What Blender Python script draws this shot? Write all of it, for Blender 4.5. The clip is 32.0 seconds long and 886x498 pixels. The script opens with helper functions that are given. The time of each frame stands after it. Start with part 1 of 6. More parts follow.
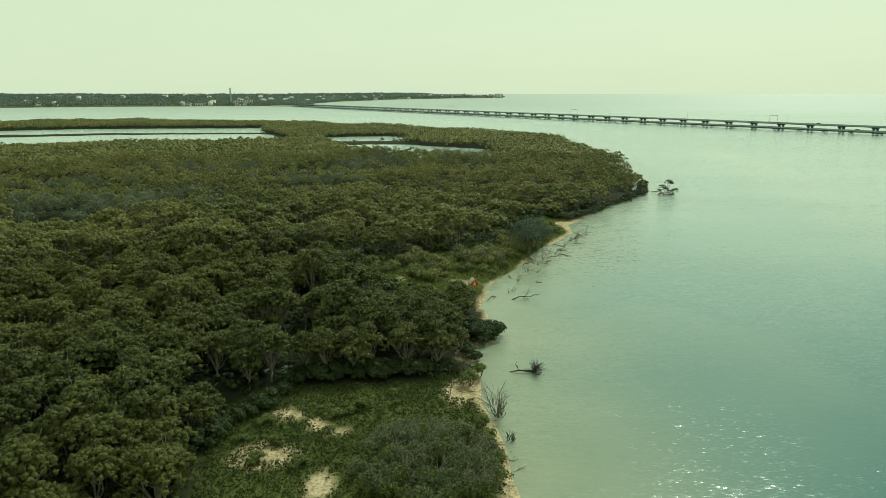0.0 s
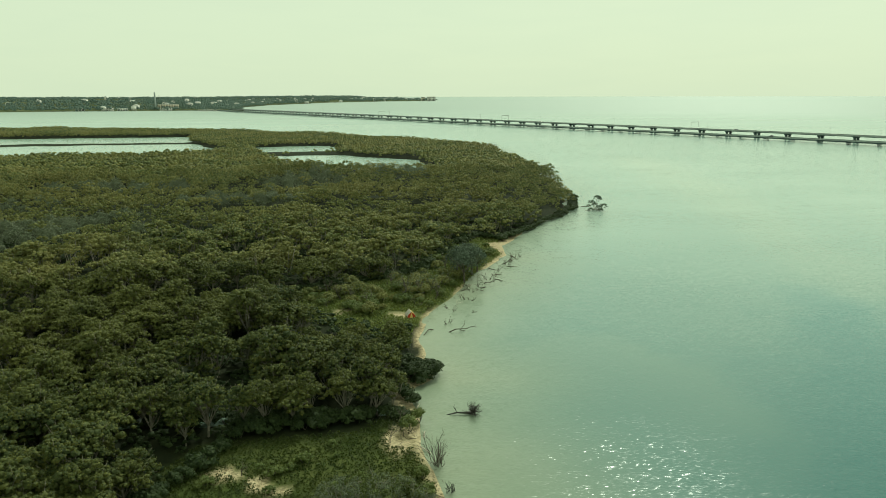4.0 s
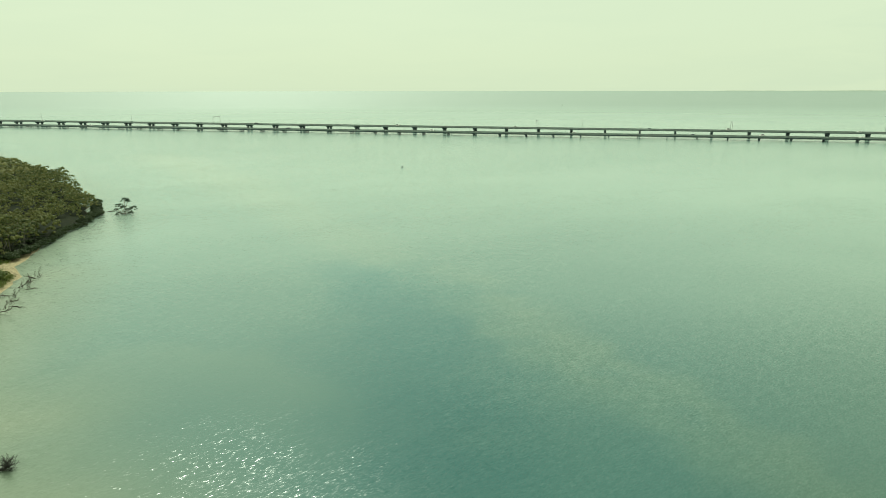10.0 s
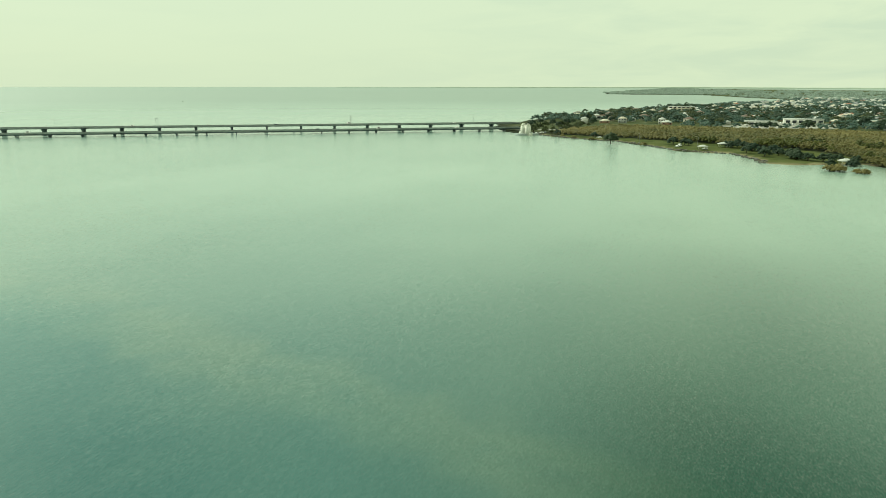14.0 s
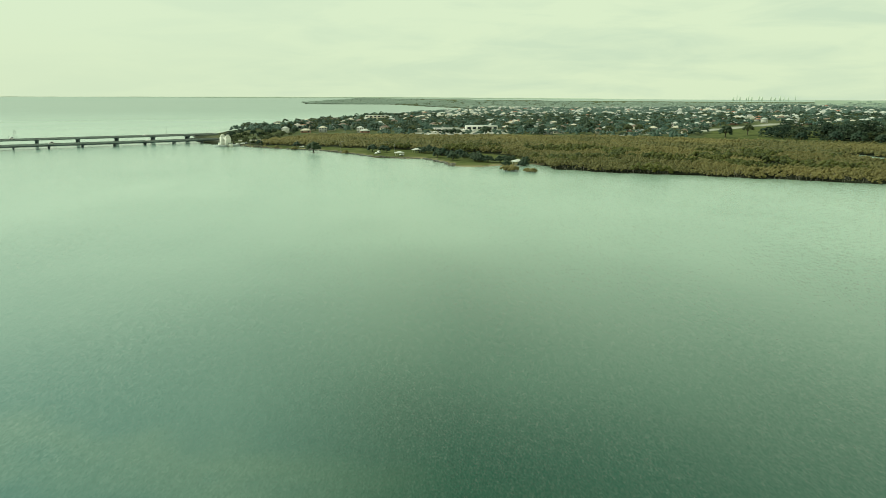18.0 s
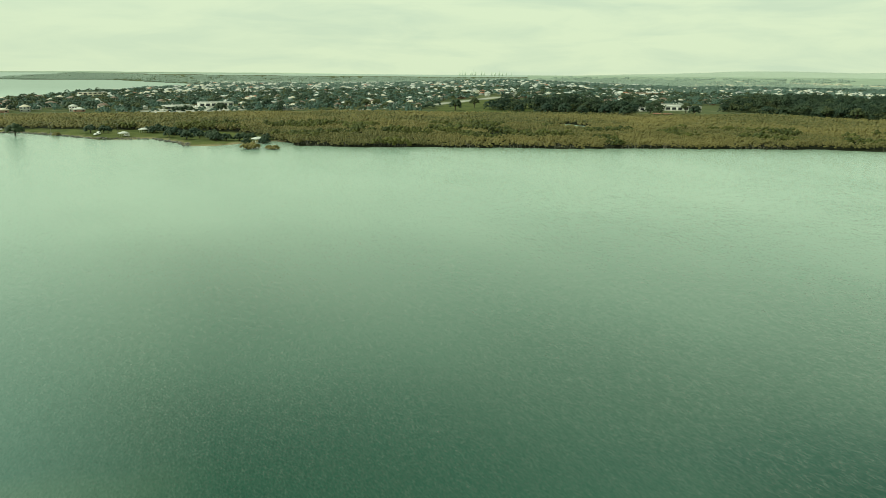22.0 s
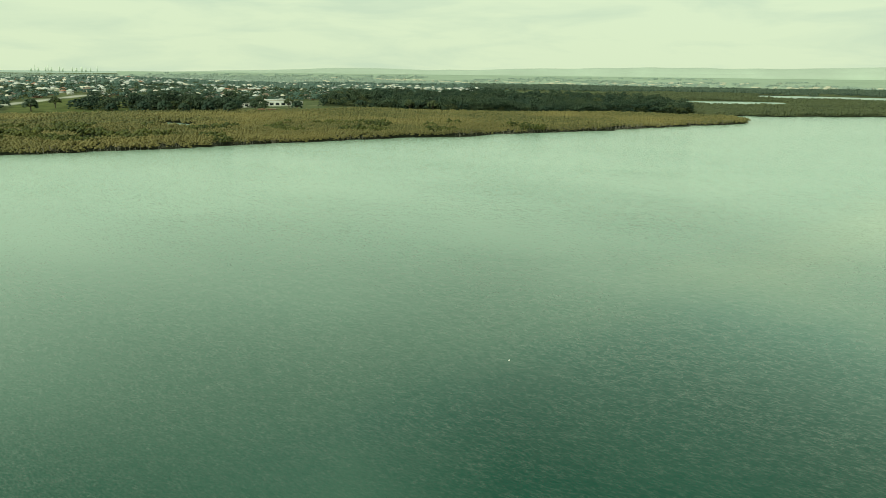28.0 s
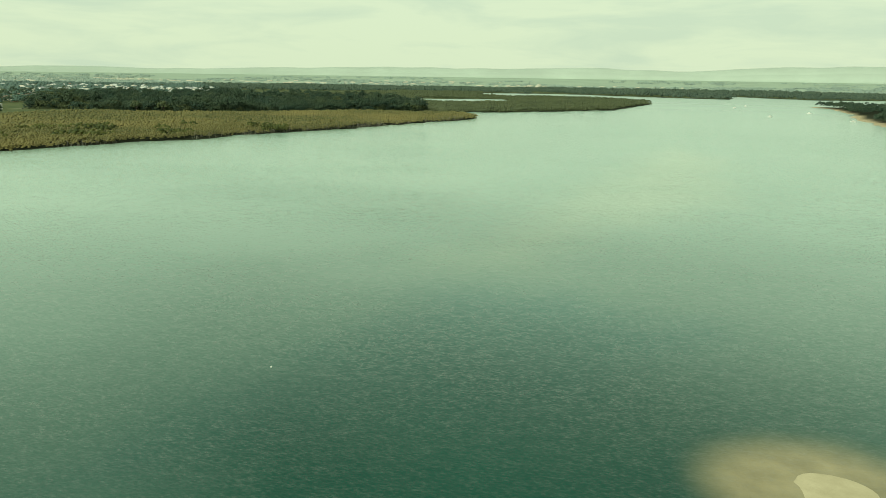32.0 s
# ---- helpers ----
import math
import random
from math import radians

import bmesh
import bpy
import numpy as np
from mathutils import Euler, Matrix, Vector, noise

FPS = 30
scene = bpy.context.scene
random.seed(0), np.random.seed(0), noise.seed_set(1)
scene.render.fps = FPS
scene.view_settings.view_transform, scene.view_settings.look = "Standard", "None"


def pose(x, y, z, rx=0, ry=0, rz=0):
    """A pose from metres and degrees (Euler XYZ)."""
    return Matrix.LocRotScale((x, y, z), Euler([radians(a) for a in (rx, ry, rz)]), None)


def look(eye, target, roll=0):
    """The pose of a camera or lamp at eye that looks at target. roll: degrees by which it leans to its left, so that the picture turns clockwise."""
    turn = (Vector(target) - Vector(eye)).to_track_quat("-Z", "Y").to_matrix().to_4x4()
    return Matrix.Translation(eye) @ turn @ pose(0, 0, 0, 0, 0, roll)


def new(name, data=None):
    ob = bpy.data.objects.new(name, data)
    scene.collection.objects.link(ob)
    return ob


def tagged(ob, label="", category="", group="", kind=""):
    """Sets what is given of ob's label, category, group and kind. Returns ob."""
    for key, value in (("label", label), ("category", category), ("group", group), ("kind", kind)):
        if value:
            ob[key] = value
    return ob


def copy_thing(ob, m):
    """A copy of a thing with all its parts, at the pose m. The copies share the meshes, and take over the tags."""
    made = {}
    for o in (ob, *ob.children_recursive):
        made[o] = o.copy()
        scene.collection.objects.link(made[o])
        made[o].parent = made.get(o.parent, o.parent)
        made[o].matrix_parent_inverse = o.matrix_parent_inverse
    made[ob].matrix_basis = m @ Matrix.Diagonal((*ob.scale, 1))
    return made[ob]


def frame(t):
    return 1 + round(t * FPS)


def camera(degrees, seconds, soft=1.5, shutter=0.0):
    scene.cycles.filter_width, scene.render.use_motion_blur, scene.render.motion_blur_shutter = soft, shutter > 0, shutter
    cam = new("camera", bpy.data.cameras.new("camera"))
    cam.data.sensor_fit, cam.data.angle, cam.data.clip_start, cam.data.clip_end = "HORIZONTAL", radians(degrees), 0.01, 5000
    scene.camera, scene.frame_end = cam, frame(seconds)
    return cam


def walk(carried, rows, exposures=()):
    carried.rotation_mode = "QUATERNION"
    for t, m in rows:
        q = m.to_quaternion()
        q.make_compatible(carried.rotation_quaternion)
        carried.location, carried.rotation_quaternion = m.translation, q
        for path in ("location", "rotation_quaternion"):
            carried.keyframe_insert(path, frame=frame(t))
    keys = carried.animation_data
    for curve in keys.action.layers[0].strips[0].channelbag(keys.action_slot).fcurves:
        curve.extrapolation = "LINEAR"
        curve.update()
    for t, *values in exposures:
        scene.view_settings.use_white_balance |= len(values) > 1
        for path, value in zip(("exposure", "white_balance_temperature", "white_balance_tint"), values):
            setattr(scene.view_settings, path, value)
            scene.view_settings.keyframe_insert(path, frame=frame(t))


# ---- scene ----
cam = camera(65.0, 32.0, soft=0.9)
PATH = [
    (0.0, pose(0, 0, 41.14, 77.32, 0, 0.00) @ pose(0, 0, 0, 0, 0, -0.07)),
    (0.5, pose(0, 0, 42.86, 77.32, 0, 0.00) @ pose(0, 0, 0, 0, 0, -0.06)),
    (1.0, pose(0, 0, 44.69, 77.31, 0, -0.02) @ pose(0, 0, 0, 0, 0, -0.05)),
    (1.5, pose(0, 0, 46.42, 77.36, 0, -0.06) @ pose(0, 0, 0, 0, 0, -0.11)),
    (2.0, pose(0, 0, 48.00, 77.35, 0, -0.05) @ pose(0, 0, 0, 0, 0, -0.09)),
    (2.5, pose(0, 0, 48.38, 77.37, 0, -0.05) @ pose(0, 0, 0, 0, 0, -0.08)),
    (4.5, pose(0, 0, 48.00, 77.50, 0, -8.50) @ pose(0, 0, 0, 0, 0, -0.18)),
    (5.0, pose(0, 0, 48.00, 77.52, 0, -11.57) @ pose(0, 0, 0, 0, 0, -0.22)),
    (5.5, pose(0, 0, 48.00, 77.48, 0, -14.48) @ pose(0, 0, 0, 0, 0, -0.19)),
    (6.0, pose(0, 0, 48.00, 77.46, 0, -17.61) @ pose(0, 0, 0, 0, 0, -0.23)),
    (6.5, pose(0, 0, 48.00, 77.41, 0, -20.50) @ pose(0, 0, 0, 0, 0, -0.23)),
    (7.0, pose(0, 0, 48.00, 77.33, 0, -23.62) @ pose(0, 0, 0, 0, 0, -0.14)),
    (7.5, pose(0, 0, 48.00, 77.22, 0, -26.51) @ pose(0, 0, 0, 0, 0, -0.18)),
    (8.0, pose(0, 0, 48.00, 77.17, 0, -29.73) @ pose(0, 0, 0, 0, 0, -0.14)),
    (8.5, pose(0, 0, 48.00, 77.08, 0, -32.86) @ pose(0, 0, 0, 0, 0, -0.17)),
    (9.0, pose(0, 0, 48.00, 77.05, 0, -36.26) @ pose(0, 0, 0, 0, 0, -0.04)),
    (9.5, pose(0, 0, 48.00, 77.01, 0, -39.43) @ pose(0, 0, 0, 0, 0, -0.09)),
    (10.0, pose(0, 0, 48.00, 76.99, 0, -42.83) @ pose(0, 0, 0, 0, 0, -0.07)),
    (10.5, pose(0, 0, 48.00, 76.95, 0, -46.00) @ pose(0, 0, 0, 0, 0, -0.05)),
    (11.0, pose(0, 0, 48.00, 76.92, 0, -49.40) @ pose(0, 0, 0, 0, 0, -0.02)),
    (11.5, pose(0, 0, 48.00, 76.87, 0, -52.53) @ pose(0, 0, 0, 0, 0, 0.00)),
    (12.0, pose(0, 0, 48.00, 76.79, 0, -56.04) @ pose(0, 0, 0, 0, 0, 0.08)),
    (12.5, pose(0, 0, 48.00, 76.73, 0, -59.25) @ pose(0, 0, 0, 0, 0, 0.07)),
    (13.0, pose(0, 0, 48.00, 76.74, 0, -62.79) @ pose(0, 0, 0, 0, 0, 0.13)),
    (13.5, pose(0, 0, 48.00, 76.73, 0, -67.31) @ pose(0, 0, 0, 0, 0, 0.11)),
    (14.0, pose(0, 0, 48.00, 76.70, 0, -72.52) @ pose(0, 0, 0, 0, 0, 0.13)),
    (14.5, pose(0, 0, 48.00, 76.72, 0, -77.47) @ pose(0, 0, 0, 0, 0, 0.19)),
    (16.5, pose(0, 0, 48.00, 78.00, 0, -88.42) @ pose(0, 0, 0, 0, 0, 0.20)),
    (17.0, pose(0, 0, 48.00, 78.00, 0, -91.09) @ pose(0, 0, 0, 0, 0, 0.20)),
    (17.5, pose(0, 0, 48.00, 77.96, 0, -93.79) @ pose(0, 0, 0, 0, 0, 0.23)),
    (18.0, pose(0, 0, 48.00, 77.56, 0, -96.46) @ pose(0, 0, 0, 0, 0, 0.27)),
    (18.5, pose(0, 0, 48.00, 77.15, 0, -98.96) @ pose(0, 0, 0, 0, 0, 0.24)),
    (19.0, pose(0, 0, 48.00, 76.84, 0, -101.61) @ pose(0, 0, 0, 0, 0, 0.26)),
    (19.5, pose(0, 0, 48.00, 76.57, 0, -104.11) @ pose(0, 0, 0, 0, 0, 0.26)),
    (20.0, pose(0, 0, 48.00, 76.28, 0, -106.81) @ pose(0, 0, 0, 0, 0, 0.33)),
    (20.5, pose(0, 0, 48.00, 75.99, 0, -109.32) @ pose(0, 0, 0, 0, 0, 0.39)),
    (21.0, pose(0, 0, 48.00, 75.76, 0, -111.97) @ pose(0, 0, 0, 0, 0, 0.37)),
    (21.5, pose(0, 0, 48.00, 75.72, 0, -114.70) @ pose(0, 0, 0, 0, 0, 0.39)),
    (22.0, pose(0, 0, 48.00, 75.73, 0, -117.38) @ pose(0, 0, 0, 0, 0, 0.45)),
    (22.5, pose(0, 0, 48.00, 75.73, 0, -119.91) @ pose(0, 0, 0, 0, 0, 0.46)),
    (23.0, pose(0, 0, 48.00, 75.73, 0, -122.57) @ pose(0, 0, 0, 0, 0, 0.49)),
    (23.5, pose(0, 0, 48.00, 75.72, 0, -125.10) @ pose(0, 0, 0, 0, 0, 0.47)),
    (24.0, pose(0, 0, 48.00, 75.72, 0, -127.73) @ pose(0, 0, 0, 0, 0, 0.52)),
    (24.5, pose(0, 0, 48.00, 75.72, 0, -130.25) @ pose(0, 0, 0, 0, 0, 0.56)),
    (25.0, pose(0, 0, 48.00, 75.73, 0, -132.87) @ pose(0, 0, 0, 0, 0, 0.58)),
    (25.5, pose(0, 0, 48.00, 75.71, 0, -135.59) @ pose(0, 0, 0, 0, 0, 0.59)),
    (27.5, pose(0, 0, 48.00, 75.71, 0, -145.96) @ pose(0, 0, 0, 0, 0, 0.62)),
    (28.0, pose(0, 0, 48.00, 75.72, 0, -148.62) @ pose(0, 0, 0, 0, 0, 0.66)),
    (28.5, pose(0, 0, 48.00, 75.73, 0, -151.11) @ pose(0, 0, 0, 0, 0, 0.69)),
    (29.0, pose(0, 0, 48.00, 75.74, 0, -153.73) @ pose(0, 0, 0, 0, 0, 0.67)),
    (29.5, pose(0, 0, 48.00, 75.78, 0, -156.41) @ pose(0, 0, 0, 0, 0, 0.74)),
    (30.0, pose(0, 0, 48.00, 75.81, 0, -159.04) @ pose(0, 0, 0, 0, 0, 0.75)),
    (30.5, pose(0, 0, 48.00, 75.85, 0, -161.54) @ pose(0, 0, 0, 0, 0, 0.80)),
    (31.0, pose(0, 0, 48.00, 75.84, 0, -164.18) @ pose(0, 0, 0, 0, 0, 0.79)),
    (31.5, pose(0, 0, 48.00, 75.87, 0, -166.68) @ pose(0, 0, 0, 0, 0, 0.84)),
    (32.0, pose(0, 0, 48.00, 75.90, 0, -169.35) @ pose(0, 0, 0, 0, 0, 0.82)),
]
walk(cam, PATH, exposures=[(0.0, 0.0, 6450, -12.5), (32.0, 0.0, 6450, -12.5)])

# ---- sky and sun: bright thin overcast ----
SUN_AZ, SUN_EL = radians(-28), radians(46)
sun_dir = Vector((-math.sin(SUN_AZ) * math.cos(SUN_EL), math.cos(SUN_AZ) * math.cos(SUN_EL), math.sin(SUN_EL)))


def make_world():
    w = bpy.data.worlds.new("overcast_sky")
    w.use_nodes = True
    scene.world = w
    nt = w.node_tree
    nt.nodes.clear()
    N, Lk = nt.nodes.new, nt.links.new
    out, bg = N("ShaderNodeOutputWorld"), N("ShaderNodeBackground")
    sky = N("ShaderNodeTexSky")
    sky.sky_type, sky.sun_disc = "NISHITA", False
    sky.sun_elevation, sky.sun_rotation = SUN_EL, -SUN_AZ
    sky.air_density, sky.dust_density = 1.0, 3.0
    tc, mp = N("ShaderNodeTexCoord"), N("ShaderNodeMapping")
    mp.inputs["Scale"].default_value = (3.6, 3.6, 20.0)
    n1 = N("ShaderNodeTexNoise")
    n1.inputs["Scale"].default_value, n1.inputs["Detail"].default_value, n1.inputs["Roughness"].default_value = 1.6, 7, 0.55
    n1.inputs["Distortion"].default_value = 0.4
    ramp = N("ShaderNodeValToRGB")
    ramp.color_ramp.elements[0].position, ramp.color_ramp.elements[1].position = 0.34, 0.56
    ramp.color_ramp.elements[0].color = (5.95, 6.35, 5.1, 1)
    ramp.color_ramp.elements[1].color = (6.95, 7.12, 5.45, 1)
    # a thinner, smoother veil towards the bay than over the land
    sep, veil, thin = N("ShaderNodeSeparateXYZ"), N("ShaderNodeMapRange"), N("ShaderNodeMix")
    for k, v in zip((1, 2, 3, 4), (0.45, -0.35, 0.12, 1.0)):
        veil.inputs[k].default_value = v
    thin.data_type = "RGBA"
    thin.inputs[6].default_value = (6.55, 6.8, 5.3, 1)
    mix = N("ShaderNodeMix")
    mix.data_type = "RGBA"
    mix.inputs["Factor"].default_value = 0.93
    bg.inputs["Strength"].default_value = 0.1195
    Lk(tc.outputs["Generated"], mp.inputs["Vector"])
    Lk(mp.outputs["Vector"], n1.inputs["Vector"])
    Lk(n1.outputs["Fac"], ramp.inputs["Fac"])
    Lk(sky.outputs["Color"], mix.inputs[6])
    Lk(tc.outputs["Generated"], sep.inputs[0])
    Lk(sep.outputs["Y"], veil.inputs[0])
    Lk(veil.outputs[0], thin.inputs["Factor"])
    Lk(ramp.outputs["Color"], thin.inputs[7])
    Lk(thin.outputs[2], mix.inputs[7])
    Lk(mix.outputs[2], bg.inputs["Color"])
    Lk(bg.outputs["Background"], out.inputs["Surface"])


make_world()
sun_data = bpy.data.lights.new("sun", "SUN")
sun_data.energy, sun_data.angle, sun_data.color = 2.9, radians(9), (1.0, 0.95, 0.86)
sun = new("sun", sun_data)
sun.matrix_world = look(sun_dir * 100, (0, 0, 0))

# ---- materials ----


class Mat:
    """A small builder for node materials."""

    def __init__(self, name, rough=0.8, metal=0.0):
        self.m = bpy.data.materials.new(name)
        self.m.use_nodes = True
        self.nt = self.m.node_tree
        self.b = self.nt.nodes["Principled BSDF"]
        self.b.inputs["Roughness"].default_value, self.b.inputs["Metallic"].default_value = rough, metal
        self.geo = self.nt.nodes.new("ShaderNodeNewGeometry")

    def n(self, kind):
        return self.nt.nodes.new(kind)

    def link(self, a, b):
        self.nt.links.new(a, b)

    def noise(self, scale, detail=4, stretch=(1, 1, 1), rough=0.55):
        mp, t = self.n("ShaderNodeMapping"), self.n("ShaderNodeTexNoise")
        mp.inputs["Scale"].default_value = stretch
        self.link(self.geo.outputs["Position"], mp.inputs["Vector"])
        self.link(mp.outputs["Vector"], t.inputs["Vector"])
        t.inputs["Scale"].default_value, t.inputs["Detail"].default_value, t.inputs["Roughness"].default_value = scale, detail, rough
        return t.outputs["Fac"]

    def ramp(self, fac, stops):
        r = self.n("ShaderNodeValToRGB")
        e = r.color_ramp.elements
        while len(e) < len(stops):
            e.new(0.5)
        for el, (p, c) in zip(e, stops):
            el.position, el.color = p, (*c, 1)
        self.link(fac, r.inputs["Fac"])
        return r.outputs["Color"]

    def value(self, fac, a, b, lo=0.0, hi=1.0):
        r = self.n("ShaderNodeMapRange")
        for k, v in zip((1, 2, 3, 4), (a, b, lo, hi)):
            r.inputs[k].default_value = v
        self.link(fac, r.inputs[0])
        return r.outputs[0]

    def mix(self, fac, a, b, blend="MIX"):
        x = self.n("ShaderNodeMix")
        x.data_type, x.blend_type = "RGBA", blend
        for sock, v in ((x.inputs["Factor"], fac), (x.inputs[6], a), (x.inputs[7], b)):
            if isinstance(v, (int, float)):
                sock.default_value = v
            elif isinstance(v, tuple):
                sock.default_value = (*v, 1)
            else:
                self.link(v, sock)
        return x.outputs[2]

    def math(self, op, a, b):
        m = self.n("ShaderNodeMath")
        m.operation = op
        for sock, v in zip(m.inputs, (a, b)):
            if isinstance(v, (int, float)):
                sock.default_value = v
            else:
                self.link(v, sock)
        return m.outputs[0]

    def attr(self, name):
        a = self.n("ShaderNodeAttribute")
        a.attribute_name = name
        return a.outputs["Fac"]

    def color(self, c):
        if isinstance(c, tuple):
            self.b.inputs["Base Color"].default_value = (*c, 1)
        else:
            self.link(c, self.b.inputs["Base Color"])

    def bump(self, fac, strength=0.3, dist=0.05):
        bp = self.n("ShaderNodeBump")
        bp.inputs["Strength"].default_value, bp.inputs["Distance"].default_value = strength, dist
        self.link(fac, bp.inputs["Height"])
        self.link(bp.outputs["Normal"], self.b.inputs["Normal"])
        return bp


def plain(name, c, rough=0.8, metal=0.0, vary=0.25, scale=0.6, bump=0.15):
    """A worn painted, stone or timber surface: one colour with stains at two scales."""
    k = Mat(name, rough, metal)
    a = tuple(x * (1 - vary) for x in c)
    b = tuple(min(1, x * (1 + vary * 0.6)) for x in c)
    c1 = k.ramp(k.noise(scale, 6), [(0.3, a), (0.7, b)])
    k.color(k.mix(k.value(k.noise(scale * 9, 3), 0.45, 0.75, 0, 0.35), c1, a))
    if bump:
        k.bump(k.noise(scale * 14, 4), bump, 0.02)
    return k.m


def foliage(name, dark, mid, light, patch=0.02, trans=0.28, tip=None):
    """Leaves: each spray differs a little, and the stand changes colour in broad patches."""
    k = Mat(name, 0.62)
    c = k.ramp(k.geo.outputs["Random Per Island"], [(0.0, dark), (0.5, mid), (1.0, light)])
    c = k.mix(k.value(k.noise(patch, 3), 0.42, 0.66, 0, 0.7), c, tip or light)
    c = k.mix(k.value(k.noise(patch * 6, 3), 0.5, 0.8, 0, 0.5), c, dark)
    c = k.mix(k.value(k.noise(3.2, 4, rough=0.7), 0.46, 0.70, 0, 0.6), c, dark)
    k.bump(k.noise(3.4, 5, rough=0.75), 0.6, 0.3)
    oi = k.n("ShaderNodeObjectInfo")
    c = k.mix(k.value(oi.outputs["Random"], 0, 1, 0.0, 0.2), c, light)
    k.color(c)
    k.b.inputs["Specular IOR Level"].default_value = 0.25
    tr, ms = k.n("ShaderNodeBsdfTranslucent"), k.n("ShaderNodeMixShader")
    k.link(c, tr.inputs["Color"])
    ms.inputs[0].default_value = trans
    out = k.nt.nodes["Material Output"]
    k.link(k.b.outputs[0], ms.inputs[1])
    k.link(tr.outputs[0], ms.inputs[2])
    k.link(ms.outputs[0], out.inputs["Surface"])
    return k.m


def make_ground_material():
    k = Mat("wetland_ground", 0.95)
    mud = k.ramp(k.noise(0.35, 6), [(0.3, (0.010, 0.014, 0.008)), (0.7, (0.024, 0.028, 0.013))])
    gr = k.ramp(k.noise(0.5, 7, rough=0.7), [(0.28, (0.022, 0.036, 0.010)), (0.55, (0.048, 0.066, 0.018)), (0.78, (0.085, 0.085, 0.03))])
    gr = k.mix(k.value(k.noise(0.06, 3), 0.36, 0.60, 0.1, 0.8), gr, (0.10, 0.112, 0.036))
    sand = k.ramp(k.noise(0.9, 6), [(0.3, (0.30, 0.245, 0.145)), (0.7, (0.50, 0.42, 0.28))])
    sand = k.mix(k.value(k.noise(2.6, 6, rough=0.7), 0.47, 0.62, 0, 0.8), sand, (0.10, 0.082, 0.045))
    town = k.ramp(k.noise(0.05, 5), [(0.35, (0.05, 0.07, 0.03)), (0.6, (0.10, 0.11, 0.05)), (0.75, (0.2, 0.19, 0.15))])
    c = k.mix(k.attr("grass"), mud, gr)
    c = k.mix(k.attr("town"), c, town)
    pave = k.ramp(k.noise(0.15, 5), [(0.3, (0.25, 0.25, 0.22)), (0.7, (0.42, 0.41, 0.36))])
    c = k.mix(k.attr("pave"), c, pave)
    c = k.mix(k.attr("sand"), c, sand)
    bar = k.ramp(k.noise(0.25, 4), [(0.3, (0.33, 0.285, 0.18)), (0.7, (0.44, 0.385, 0.255))])
    k.color(k.mix(k.attr("bar"), c, bar))
    k.bump(k.noise(2.5, 6), 0.5, 0.12)
    k.b.inputs["Specular IOR Level"].default_value = 0.08
    return k.m


